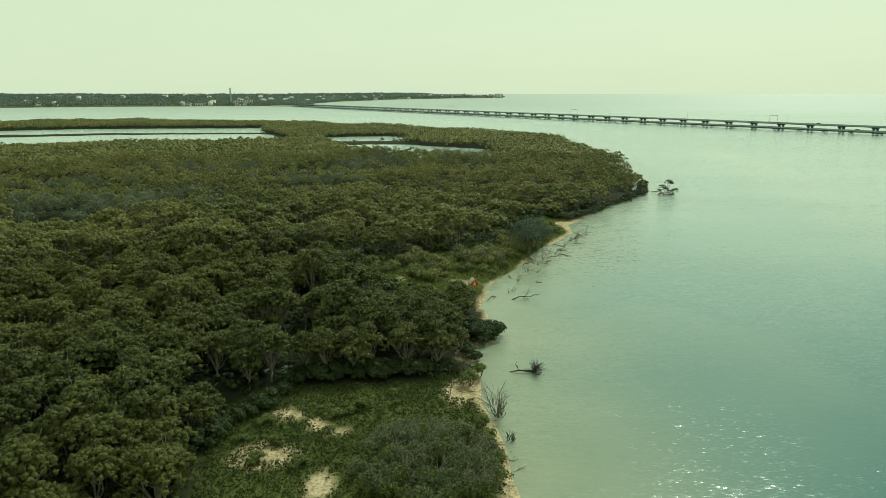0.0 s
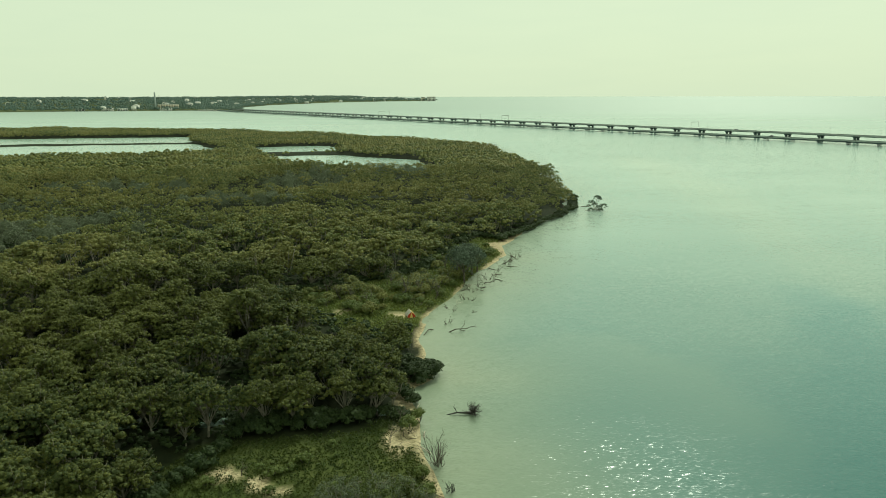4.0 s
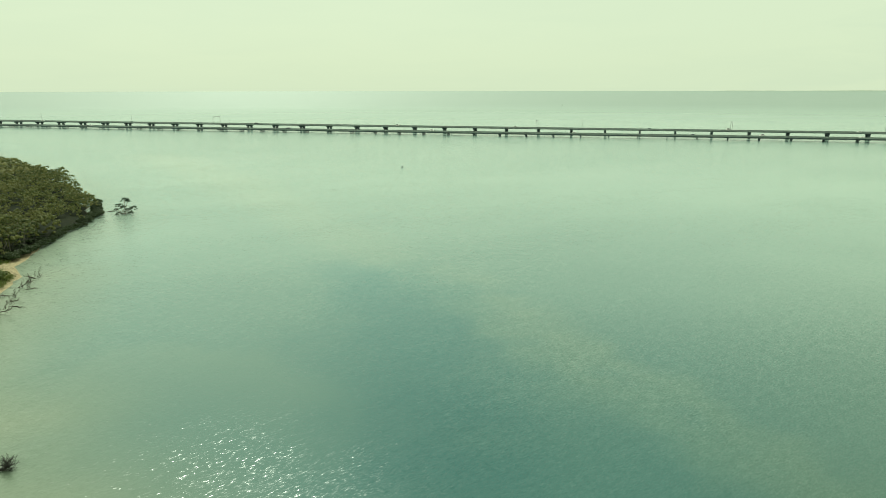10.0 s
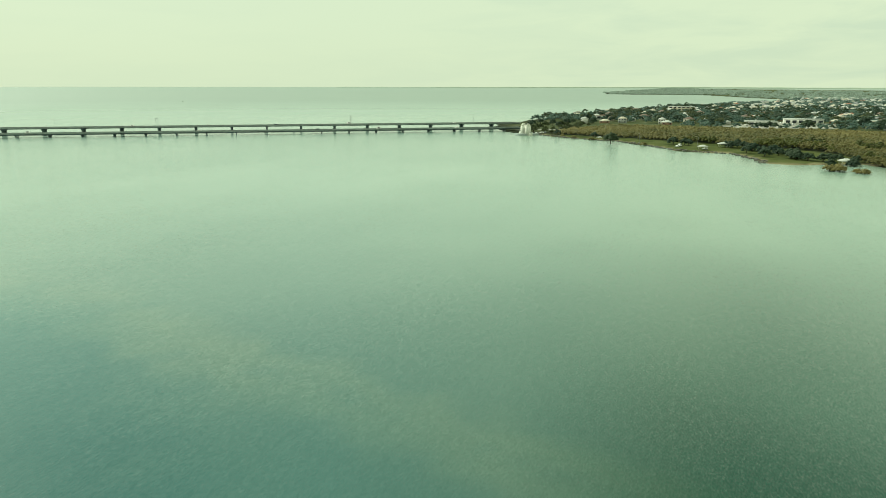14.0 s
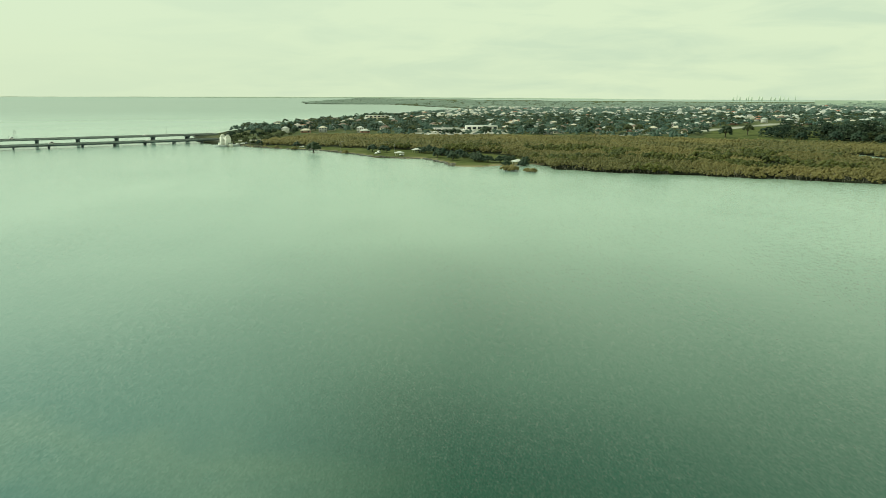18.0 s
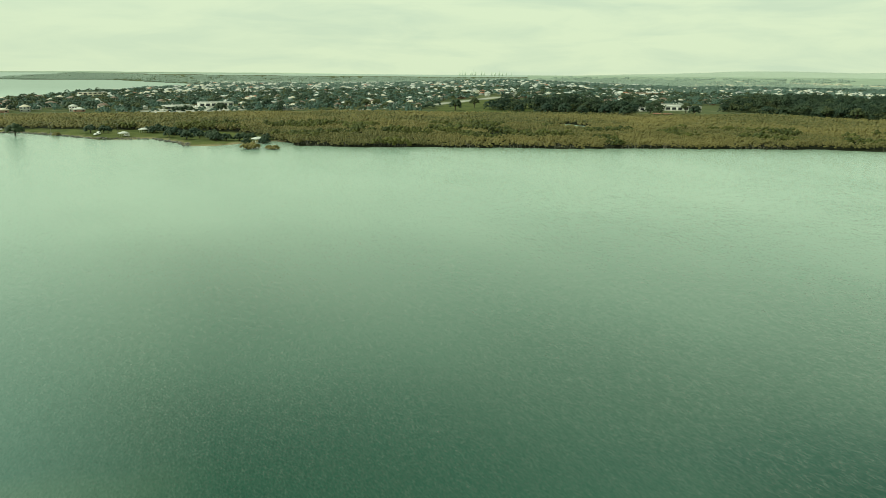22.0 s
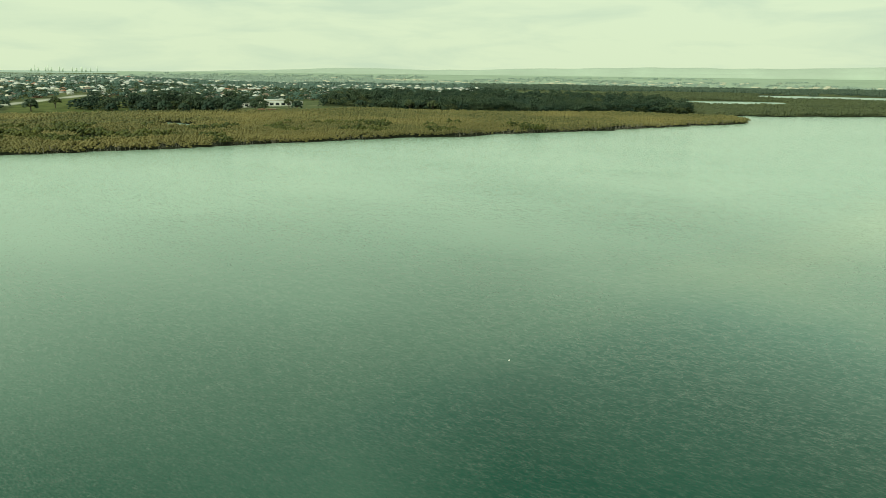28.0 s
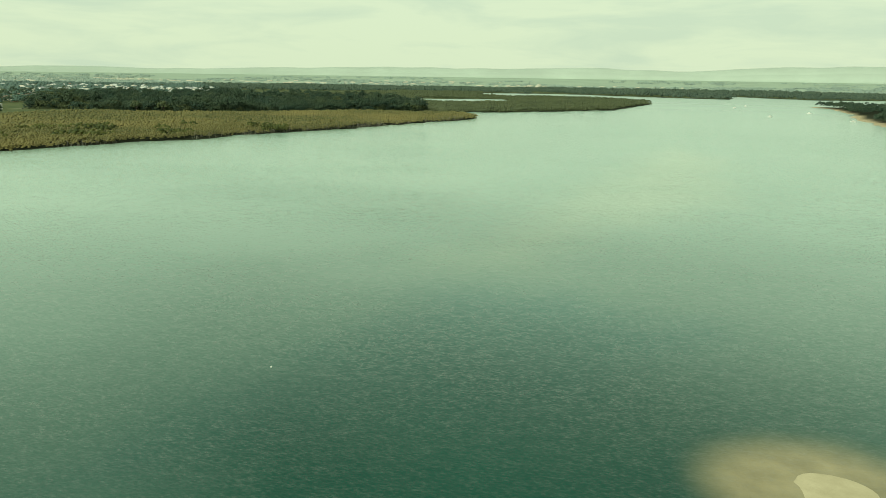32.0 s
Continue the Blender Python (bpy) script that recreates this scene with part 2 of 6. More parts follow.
def make_water_material():
    k = Mat("estuary_water", 0.1)
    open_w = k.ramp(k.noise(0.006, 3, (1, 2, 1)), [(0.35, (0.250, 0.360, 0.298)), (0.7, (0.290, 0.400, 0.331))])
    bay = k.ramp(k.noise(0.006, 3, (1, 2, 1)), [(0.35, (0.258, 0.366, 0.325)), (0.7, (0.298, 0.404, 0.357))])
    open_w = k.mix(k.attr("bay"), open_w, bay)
    # near water: weaker reflection of a steep view put into the base colour
    near_dark = k.ramp(k.noise(0.012, 3), [(0.35, (0.001, 0.034, 0.023)), (0.7, (0.002, 0.046, 0.031))])
    near_dark = k.mix(k.attr("bay"), near_dark, (0.010, 0.080, 0.083))
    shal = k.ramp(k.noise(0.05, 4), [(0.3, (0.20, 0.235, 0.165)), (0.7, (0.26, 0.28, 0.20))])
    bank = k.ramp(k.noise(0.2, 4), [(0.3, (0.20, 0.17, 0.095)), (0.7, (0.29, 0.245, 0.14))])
    c = k.mix(k.attr("steep_dark"), open_w, near_dark)
    # base colour turns greyer with distance
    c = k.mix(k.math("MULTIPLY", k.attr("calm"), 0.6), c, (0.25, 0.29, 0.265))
    # still patches, slick and cat's-paw also tint the base colour
    c = k.mix(k.attr("teal"), c, (0.55, 0.80, 0.88), "MULTIPLY")
    c = k.mix(k.attr("pale_water"), c, (1.4, 1.16, 1.08), "MULTIPLY")
    c = k.mix(k.attr("shallow"), c, shal)
    k.color(k.mix(k.attr("bank"), c, bank))
    k.b.inputs["IOR"].default_value = 1.333
    k.b.inputs["Specular IOR Level"].default_value = 0.5
    # wind lanes: ruffled water between smoother slicks
    wind = k.noise(0.0075, 4, (1, 2.2, 1), 0.6)
    ruffle = k.math("ADD", k.value(wind, 0.36, 0.64, 0.5, 1.25), k.attr("ruffle"))
    k.link(k.value(k.attr("calm"), 0, 1, 0.17, 0.42), k.b.inputs["Roughness"])
    # wave slopes at three lengths tilt the surface
    tilt = None
    for scale, detail, turn, amount in ((8.0, 2, 0.5, 0.15), (1.5, 2, 0.75, 0.42), (0.4, 2, 0.3, 0.16)):
        mp, t, v = k.n("ShaderNodeMapping"), k.n("ShaderNodeTexNoise"), k.n("ShaderNodeVectorMath")
        mp.inputs["Rotation"].default_value = (0, 0, turn)
        mp.inputs["Scale"].default_value = (1.0, 2.5, 1)
        k.link(k.geo.outputs["Position"], mp.inputs["Vector"])
        k.link(mp.outputs["Vector"], t.inputs["Vector"])
        t.inputs["Scale"].default_value, t.inputs["Detail"].default_value = scale, detail
        v.operation = "MULTIPLY_ADD"
        v.inputs[1].default_value = (amount, amount * 1.5, 0)
        v.inputs[2].default_value = (-amount / 2, -amount * 0.75, 0)
        k.link(t.outputs["Color"], v.inputs[0])
        if tilt is None:
            tilt = v.outputs[0]
        else:
            add = k.n("ShaderNodeVectorMath")
            k.link(tilt, add.inputs[0])
            k.link(v.outputs[0], add.inputs[1])
            tilt = add.outputs[0]
    sc, up, nm = k.n("ShaderNodeVectorMath"), k.n("ShaderNodeVectorMath"), k.n("ShaderNodeVectorMath")
    sc.operation, nm.operation = "SCALE", "NORMALIZE"
    k.link(tilt, sc.inputs[0])
    k.link(ruffle, sc.inputs["Scale"])
    k.link(sc.outputs[0], up.inputs[0])
    up.inputs[1].default_value = (0, 0, 1)
    k.link(up.outputs[0], nm.inputs[0])
    k.link(nm.outputs[0], k.b.inputs["Normal"])
    return k.m


M_GROUND, M_WATER = make_ground_material(), make_water_material()
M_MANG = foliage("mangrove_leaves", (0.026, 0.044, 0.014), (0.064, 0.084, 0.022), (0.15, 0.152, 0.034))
# M_MANG lightened for wood further off: sun and haze put into the colour
M_MANG3 = foliage("sunlit_tone_leaves", (0.060, 0.082, 0.027), (0.140, 0.158, 0.046), (0.25, 0.245, 0.072), tip=(0.26, 0.235, 0.076))
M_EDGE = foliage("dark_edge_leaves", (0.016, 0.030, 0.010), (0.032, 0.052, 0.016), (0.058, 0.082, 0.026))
M_MANG2 = foliage("mangrove_leaves_ochre", (0.092, 0.098, 0.036), (0.155, 0.147, 0.052), (0.21, 0.188, 0.068), 0.007, tip=(0.31, 0.25, 0.088))
M_GREY = foliage("bare_grey_twigs", (0.078, 0.096, 0.056), (0.118, 0.142, 0.086), (0.17, 0.192, 0.12), 0.05)
M_DARK = foliage("dark_tree_leaves", (0.016, 0.038, 0.025), (0.029, 0.058, 0.037), (0.052, 0.082, 0.048), tip=(0.085, 0.112, 0.05))
# far trees carry the blue-grey of haze in their base colour
M_FAR = foliage("haze_tinted_leaves", (0.085, 0.145, 0.13), (0.105, 0.165, 0.142), (0.14, 0.19, 0.15))
M_GUM = foliage("yellow_green_leaves", (0.036, 0.055, 0.024), (0.066, 0.088, 0.036), (0.105, 0.122, 0.05))
M_OAK = foliage("she_oak_needles", (0.042, 0.066, 0.046), (0.072, 0.100, 0.068), (0.11, 0.14, 0.095), 0.1)
# river woods and garden trees lean part way to M_FAR's haze tint
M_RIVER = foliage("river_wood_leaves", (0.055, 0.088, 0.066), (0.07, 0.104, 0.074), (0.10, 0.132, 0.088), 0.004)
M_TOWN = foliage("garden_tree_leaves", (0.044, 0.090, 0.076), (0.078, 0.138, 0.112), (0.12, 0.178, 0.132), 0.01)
M_SHRUB = foliage("shrub_leaves", (0.045, 0.070, 0.016), (0.095, 0.130, 0.032), (0.16, 0.185, 0.055), 0.2)
M_COVER = foliage("creeping_cover_leaves", (0.018, 0.034, 0.006), (0.042, 0.066, 0.011), (0.080, 0.098, 0.019), 0.2)
# river flats are greyed a little in base colour for haze
M_ISLE = foliage("river_mangrove_leaves", (0.052, 0.072, 0.036), (0.082, 0.102, 0.046), (0.12, 0.134, 0.06), 0.01)
M_GRASS = foliage("grass_blades", (0.075, 0.108, 0.024), (0.14, 0.178, 0.042), (0.215, 0.235, 0.066), 0.15)
M_BARK = plain("pale_bark", (0.20, 0.18, 0.14), 0.9, vary=0.4, scale=1.5)
M_DRIFT = plain("weathered_driftwood", (0.10, 0.085, 0.065), 0.9, vary=0.5, scale=2)
M_WET = plain("wet_black_wood", (0.035, 0.032, 0.026), 0.7, vary=0.5, scale=2)
M_DRIFT2 = plain("bleached_driftwood", (0.38, 0.34, 0.27), 0.85, vary=0.3, scale=2)
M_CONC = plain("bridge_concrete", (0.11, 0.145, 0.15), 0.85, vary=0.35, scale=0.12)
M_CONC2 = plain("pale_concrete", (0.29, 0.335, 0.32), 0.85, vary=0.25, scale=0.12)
M_ASPH = plain("asphalt", (0.055, 0.055, 0.055), 0.9)
M_STEEL = plain("galvanised_steel", (0.30, 0.31, 0.31), 0.5, 0.6)
M_WHITE = plain("white_painted_render", (0.72, 0.71, 0.64), 0.75, vary=0.18, scale=0.25)
M_GLASS = plain("dark_window_glass", (0.03, 0.04, 0.045), 0.1, bump=0)
M_TENT_R = plain("red_tent_cloth", (0.50, 0.045, 0.018), 0.75, vary=0.2, scale=1.5)
M_TENT_Y = plain("yellow_tent_cloth", (0.72, 0.52, 0.16), 0.75, vary=0.2, scale=1.5)
M_TENT_G = plain("grey_tent_cloth", (0.40, 0.38, 0.34), 0.75, vary=0.2, scale=1.5)
M_ROCK = plain("revetment_rock", (0.17, 0.165, 0.145), 0.95, vary=0.5, scale=0.5)
# distance materials: haze is put into these base colours
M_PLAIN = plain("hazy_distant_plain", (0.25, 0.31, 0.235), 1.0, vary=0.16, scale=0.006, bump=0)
M_HAZE = foliage("haze_paled_leaves", (0.27, 0.345, 0.30), (0.30, 0.375, 0.32), (0.33, 0.40, 0.335))
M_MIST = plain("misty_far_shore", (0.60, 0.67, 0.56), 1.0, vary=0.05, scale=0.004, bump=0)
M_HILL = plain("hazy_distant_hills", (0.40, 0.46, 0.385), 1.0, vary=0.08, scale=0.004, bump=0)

# ---- plan ----


def vnoise(x, y, scale, seed=0):
    """Smooth value noise in 0..1 on plan coordinates."""
    x, y = np.asarray(x, float) / scale, np.asarray(y, float) / scale
    xi, yi = np.floor(x), np.floor(y)
    fx, fy = x - xi, y - yi
    fx, fy = fx * fx * (3 - 2 * fx), fy * fy * (3 - 2 * fy)

    def h(a, b):
        v = np.sin(a * 127.1 + b * 311.7 + seed * 74.7) * 43758.5453
        return v - np.floor(v)
    return (h(xi, yi) * (1 - fx) + h(xi + 1, yi) * fx) * (1 - fy) + (h(xi, yi + 1) * (1 - fx) + h(xi + 1, yi + 1) * fx) * fy


def sdf(x, y, poly):
    """Distance to a closed outline, positive inside."""
    x, y = np.asarray(x, float), np.asarray(y, float)
    best, inside = np.full(x.shape, 1e18), np.zeros(x.shape, bool)
    for (ax, ay), (bx, by) in zip(poly, poly[1:] + poly[:1]):
        dx, dy = bx - ax, by - ay
        u = np.clip(((x - ax) * dx + (y - ay) * dy) / (dx * dx + dy * dy), 0, 1)
        best = np.minimum(best, (x - ax - u * dx) ** 2 + (y - ay - u * dy) ** 2)
        cross = (ay > y) != (by > y)
        if ay != by:
            inside ^= cross & (x < (bx - ax) * (y - ay) / (by - ay) + ax)
    return np.where(inside, 1, -1) * np.sqrt(best)


def smooth(v, a, b):
    v = np.clip((np.asarray(v, float) - a) / (b - a), 0, 1)
    return v * v * (3 - 2 * v)


WETLAND = [(-60, -60), (-30, -35), (-10, 0), (1, 35), (8, 64), (8, 75), (7, 82), (5, 89), (5, 99), (4, 108), (9, 113), (8, 124), (7, 131), (11, 148), (15, 155),
           (19, 163), (24, 175), (30, 188), (38, 203), (39, 219), (51, 241), (62, 257), (72, 271), (82, 290), (89, 325), (98, 380), (106, 450), (107, 540),
           (105, 617), (65, 690), (0, 780), (-64, 840), (-133, 895), (-215, 940), (-330, 985), (-463, 1030), (-620, 975), (-850, 900), (-900, 300), (-500, -60), (-200, -100)]
NORTH = [(-4800, 600), (-2600, 1300), (-1266, 2027), (-958, 2174), (-560, 2241), (-455, 2190), (-415, 2085), (-385, 2100), (-400, 2260), (-470, 2500), (-500, 2730), (-455, 3160),
         (-240, 3640), (50, 3875), (324, 3982), (350, 4060), (200, 4300), (-200, 4860), (-3000, 4000), (-4900, 2400)]
SOUTH = [(752, 172), (722, 158), (706, 138), (688, 116), (650, 77), (628, 38), (591, 12), (552, -13), (541, -46), (510, -57), (480, -62), (473, -74), (487, -96), (488, -120),
         (457, -128), (440, -150), (422, -183), (410, -212), (378, -264), (356, -310), (334, -362), (306, -418), (273, -460), (243, -530), (196, -605), (147, -715), (112, -778),
         (116, -815), (150, -880), (140, -925), (96, -936), (30, -994), (-49, -1067), (-125, -1330), (-145, -1450), (-70, -1580), (60, -1610), (170, -1600), (240, -1700)]
SOUTH2 = [(250, -1935), (97, -1950), (-13, -1935), (-103, -1850), (-336, -1745), (-370, -1830), (-396, -2020), (-535, -1815), (-719, -1860), (-1500, -1900), (-4700, -1400),
          (-3600, -3300), (0, -4890), (3300, -3600), (4890, 0), (3860, 330), (3480, 270), (3417, -149), (2592, -417), (2177, -240), (1800, -60), (1500, 45), (1266, 104),
          (1000, 175), (860, 200), (790, 190)]
SOUTH = SOUTH + SOUTH2
SPIT = [(-300, -700), (-412, -700), (-700, -640), (-1100, -900), (-900, -1400), (-500, -1400), (-405, -1372), (-412, -1268), (-380, -1100), (-345, -969), (-333, -879), (-322, -820)]
PONDS = [
    [(-400, 540), (-330, 560), (-270, 590), (-180, 585), (-132, 620), (-182, 720), (-330, 705), (-460, 650)],
    [(-500, 690), (-345, 735), (-190, 745), (-215, 840), (-415, 825), (-520, 770)],
    [(-92, 568), (-28, 566), (34, 515), (33, 446), (-6, 446), (-60, 500)],
    [(-112, 662), (-45, 680), (-28, 615), (-95, 605)],
    [(480, -380), (535, -385), (560, -425), (500, -420)],
    [(328, -1385), (153, -1450), (125, -1340), (250, -1280)],
]
CLEAR_1 = [(-25, 58), (-25.5, 68), (-28, 76), (-28, 84), (-25, 90), (-14, 91), (-3, 92), (4, 99), (14, 100), (14, 60)]
CLEAR_2 = [(-10, 147), (-24, 163), (-6, 171), (12, 182), (20, 206), (33, 226), (46, 226), (40, 195), (16, 144), (2, 138)]
FERN = [(-46, 147), (-38, 158), (-28, 154), (-29, 147)]
MANGROVE_S = [(690, 95), (664, 35), (640, -12), (612, -62), (585, -100), (545, -124), (495, -124), (455, -126), (440, -148), (410, -212), (356, -310), (306, -418), (243, -530), (147, -715), (105, -800), (130, -870),
              (260, -860), (423, -745), (560, -716), (640, -560), (720, -420), (800, -290), (835, -64), (850, 60), (720, 110)]
PARK_S = [(700, 128), (650, 77), (628, 38), (591, 12), (552, -13), (541, -46), (510, -57), (480, -62), (473, -74), (487, -96), (490, -122), (545, -122), (585, -98), (612, -60), (640, -10), (664, 37), (690, 100)]
CARPARK = [(850, -70), (884, -180), (985, -205), (1040, -150), (985, -100), (900, -60)]
ROAD = [(752, 150), (780, 95), (805, 45), (818, -36), (818, -134), (836, -300), (905, -450), (1000, -600), (1090, -760)]
FIELD_S = [(770, -380), (930, -480), (985, -610), (860, -620), (715, -520)]


# lanes and patches on the water
SLICK = [(195, 523), (169, 349), (134, 217), (119, 139), (106, 95), (97, 67), (93, 47), (87, 32), (83, 20), (74, -8), (68, -45)]
CATSPAW = [(37, 137), (58, 112), (59, 93), (57, 83), (43, 64), (47, 50), (15, 60), (15, 100)]
STILL = [(101, 159), (121, 146), (119, 110), (103, 90), (92, 82), (57, 48), (44, 64), (61, 87), (68, 109), (85, 130)]
STILL_2 = [(44, -113), (28, -150), (4, -152), (-32, -134), (-7, -91), (25, -80), (60, -60)]
PALE = [(33, -174), (12, -251), (-11, -339), (-67, -524), (-90, -442), (-60, -290), (-9, -220), (11, -172)]


def road_dist(x, y):
    """Distance from the middle of the shore road."""
    return line_dist(x, y, ROAD)


def line_dist(x, y, line):
    best = np.full(np.shape(x), 1e18)
    for (ax, ay), (bx, by) in zip(line, line[1:]):
        dx, dy = bx - ax, by - ay
        u = np.clip(((x - ax) * dx + (y - ay) * dy) / (dx * dx + dy * dy), 0, 1)
        best = np.minimum(best, np.hypot(x - ax - u * dx, y - ay - u * dy))
    return best


def bowl(r):
    """The far sheet rises a little so that its edge stands where the sea horizon is seen."""
    return 29.2 * (np.maximum(0, np.asarray(r, float) - 2500) / 2400) ** 2


def land(x, y):
    """Signed distance to the nearest shore, positive on land."""
    r = np.hypot(x, y)
    d = np.maximum.reduce([sdf(x, y, p) for p in (WETLAND, NORTH, SOUTH, SPIT)])
    wob = np.clip(r / 90, 0.8, 9)
    d = d + (vnoise(x, y, 7, 1) - 0.5) * wob * 1.3 + (vnoise(x, y, 23, 2) - 0.5) * wob * 1.5
    for p in PONDS:
        d = np.minimum(d, -sdf(x, y, p) + (vnoise(x, y, 12, 4) - 0.5) * 9)
    return d


def height(x, y):
    x, y = np.asarray(x, float), np.asarray(y, float)
    d, r = land(x, y), np.hypot(x, y)
    h = np.where(d > 0, np.minimum(0.09 * d, 0.7), np.maximum(0.10 * d, -3.0))
    h = h + np.where(d > 1, (vnoise(x, y, 5, 7) - 0.5) * 0.3 + (vnoise(x, y, 1.7, 8) - 0.5) * 0.1, 0)
    # the flooded floor of the near wood
    sw = np.maximum.reduce([smooth(1.25 - np.hypot((x - a) / p, (y - b) / q), 0, 0.35) for a, b, p, q in ((-26, 100, 28, 2.6), (-76, 115, 9, 4))])
    h = np.where(d > 3, h * (1 - sw) + sw * (0.20 - 0.5 * vnoise(x, y, 6, 13) - 0.2 * vnoise(x, y, 2, 14)), h)
    # sand bank just awash behind
    b = np.hypot(x + 33, y + 80.5) + (vnoise(x, y, 6, 9) - 0.5) * 2
    h = np.maximum(h, 0.035 - 0.02 * np.maximum(0, b - 3) ** 1.2 + (vnoise(x, y, 3, 10) - 0.5) * 0.06)
    north = smooth(sdf(x, y, NORTH), 0, 420) * (8 + 15 * vnoise(x, y, 420, 11)) * (1 - 0.75 * smooth(r, 3000, 3800))
    south = smooth(sdf(x, y, SOUTH), 330, 1350) * (15 + 13 * vnoise(x, y, 520, 12)) * (1 - smooth(np.degrees(np.arctan2(x, y)) % 360, 120, 138)) * smooth(x, 150, 900) * (1 - 0.85 * smooth(r, 2300, 3300))
    return h + north + south + bowl(r)


def h1(x, y):
    return float(height(np.array([x]), np.array([y]))[0])


# ---- mesh helpers ----


def mesh(name, v, quads=None, tris=None, smooth_faces=False):
    """A mesh from arrays of corners, four-cornered and three-cornered faces."""
    me = bpy.data.meshes.new(name)
    v = np.asarray(v, np.float32)
    quads = np.zeros((0, 4), np.int32) if quads is None or not len(quads) else np.asarray(quads, np.int32)
    tris = np.zeros((0, 3), np.int32) if tris is None or not len(tris) else np.asarray(tris, np.int32)
    me.vertices.add(len(v))
    me.vertices.foreach_set("co", v.ravel())
    loops = np.concatenate([quads.ravel(), tris.ravel()])
    me.loops.add(len(loops))
    me.loops.foreach_set("vertex_index", loops)
    me.polygons.add(len(quads) + len(tris))
    starts = np.concatenate([np.arange(len(quads)) * 4, len(quads) * 4 + np.arange(len(tris)) * 3]).astype(np.int32)
    me.polygons.foreach_set("loop_start", starts)
    if smooth_faces:
        me.polygons.foreach_set("use_smooth", np.ones(len(starts), bool))
    me.update()
    me.validate()
    return me


class Soup:
    """Gathers faces for one mesh."""

    def __init__(self):
        self.v, self.q, self.t, self.n = [], [], [], 0

    def add(self, v, q=None, t=None):
        v = np.asarray(v, float).reshape(-1, 3)
        if q is not None and len(q):
            self.q.append(np.asarray(q, int) + self.n)
        if t is not None and len(t):
            self.t.append(np.asarray(t, int) + self.n)
        self.v.append(v)
        self.n += len(v)
        return self

    def box(self, x0, x1, y0, y1, z0, z1, m=None):
        v = np.array([(x, y, z) for z in (z0, z1) for y in (y0, y1) for x in (x0, x1)], float)
        if m is not None:
            v = np.array([m @ Vector(p) for p in v])
        return self.add(v, [(0, 2, 3, 1), (4, 5, 7, 6), (0, 1, 5, 4), (2, 6, 7, 3), (0, 4, 6, 2), (1, 3, 7, 5)])

    def tube(self, pts, radii, sides=6, cap=True):
        pts = np.asarray(pts, float)
        rings = []
        for i, p in enumerate(pts):
            d = pts[min(i + 1, len(pts) - 1)] - pts[max(i - 1, 0)]
            d = d / (np.linalg.norm(d) + 1e-9)
            a = np.cross(d, (0.31, 0.95, 0.07) if abs(d[2]) > 0.8 else (0, 0, 1))
            a /= np.linalg.norm(a) + 1e-9
            b = np.cross(d, a)
            k = np.arange(sides) / sides * 2 * np.pi
            rings.append(p + radii[i] * (np.cos(k)[:, None] * a + np.sin(k)[:, None] * b))
        q = [(i * sides + j, i * sides + (j + 1) % sides, (i + 1) * sides + (j + 1) % sides, (i + 1) * sides + j) for i in range(len(pts) - 1) for j in range(sides)]
        v = np.concatenate(rings + ([pts[-1:]] if cap else []))
        t = [((len(pts) - 1) * sides + j, (len(pts) - 1) * sides + (j + 1) % sides, len(pts) * sides) for j in range(sides)] if cap else None
        return self.add(v, q, t)

    def mesh(self, name, smooth_faces=False):
        v = np.concatenate(self.v)
        return mesh(name, v, np.concatenate(self.q) if self.q else None, np.concatenate(self.t) if self.t else None, smooth_faces)


def part(name, soup, material, parent, label="", smooth_faces=False):
    me = soup.mesh(name, smooth_faces) if isinstance(soup, Soup) else soup
    if not me.materials:
        me.materials.append(material)
    ob = new(name, me)
    ob.parent = parent
    if label:
        ob["label"] = label
    return ob


def thing(name, label, category, group="", kind=""):
    return tagged(new(name), label, category, group, kind)


def solo(name, soup, material, label, category="", group="", kind="", smooth_faces=False):
    me = soup.mesh(name, smooth_faces) if isinstance(soup, Soup) else soup
    me.materials.append(material)
    return tagged(new(name, me), label, category, group, kind)


def cards(rng, centres, normals, size, aspect=0.7):
    """Leaf sprays: small folded four-cornered faces at the centres, facing roughly along the normals."""
    n = len(centres)
    nn = normals + rng.normal(0, 0.3, (n, 3))
    nn /= np.linalg.norm(nn, axis=1)[:, None] + 1e-9
    a = np.cross(nn, rng.normal(0, 1, (n, 3)))
    a /= np.linalg.norm(a, axis=1)[:, None] + 1e-9
    b = np.cross(nn, a)
    s = (size * rng.uniform(0.6, 1.3, n))[:, None]
    v = np.stack([centres - a * s, centres - b * s * aspect - nn * s * 0.25, centres + a * s, centres + b * s * aspect - nn * s * 0.2], 1)
    return v.reshape(-1, 3), np.arange(4 * n).reshape(-1, 4)


# ---- ground and water ----


def polar(rings, r0, r1, fine, coarse):
    """A round sheet about the middle, finer over the side that is looked at."""
    az = np.concatenate([np.linspace(radians(36), radians(-206), fine, endpoint=False), np.linspace(radians(-206), radians(-324), coarse, endpoint=False)])
    r = np.concatenate([[0.5], r0 * (r1 / r0) ** np.linspace(0, 1, rings)])
    R, A = np.meshgrid(r, az, indexing="ij")
    x, y = (-np.sin(A) * R), (np.cos(A) * R)
    n = len(az)
    i, j = np.meshgrid(np.arange(len(r) - 1), np.arange(n), indexing="ij")
    q = np.stack([i * n + j, (i + 1) * n + j, (i + 1) * n + (j + 1) % n, i * n + (j + 1) % n], -1).reshape(-1, 4)
    return x.ravel(), y.ravel(), q


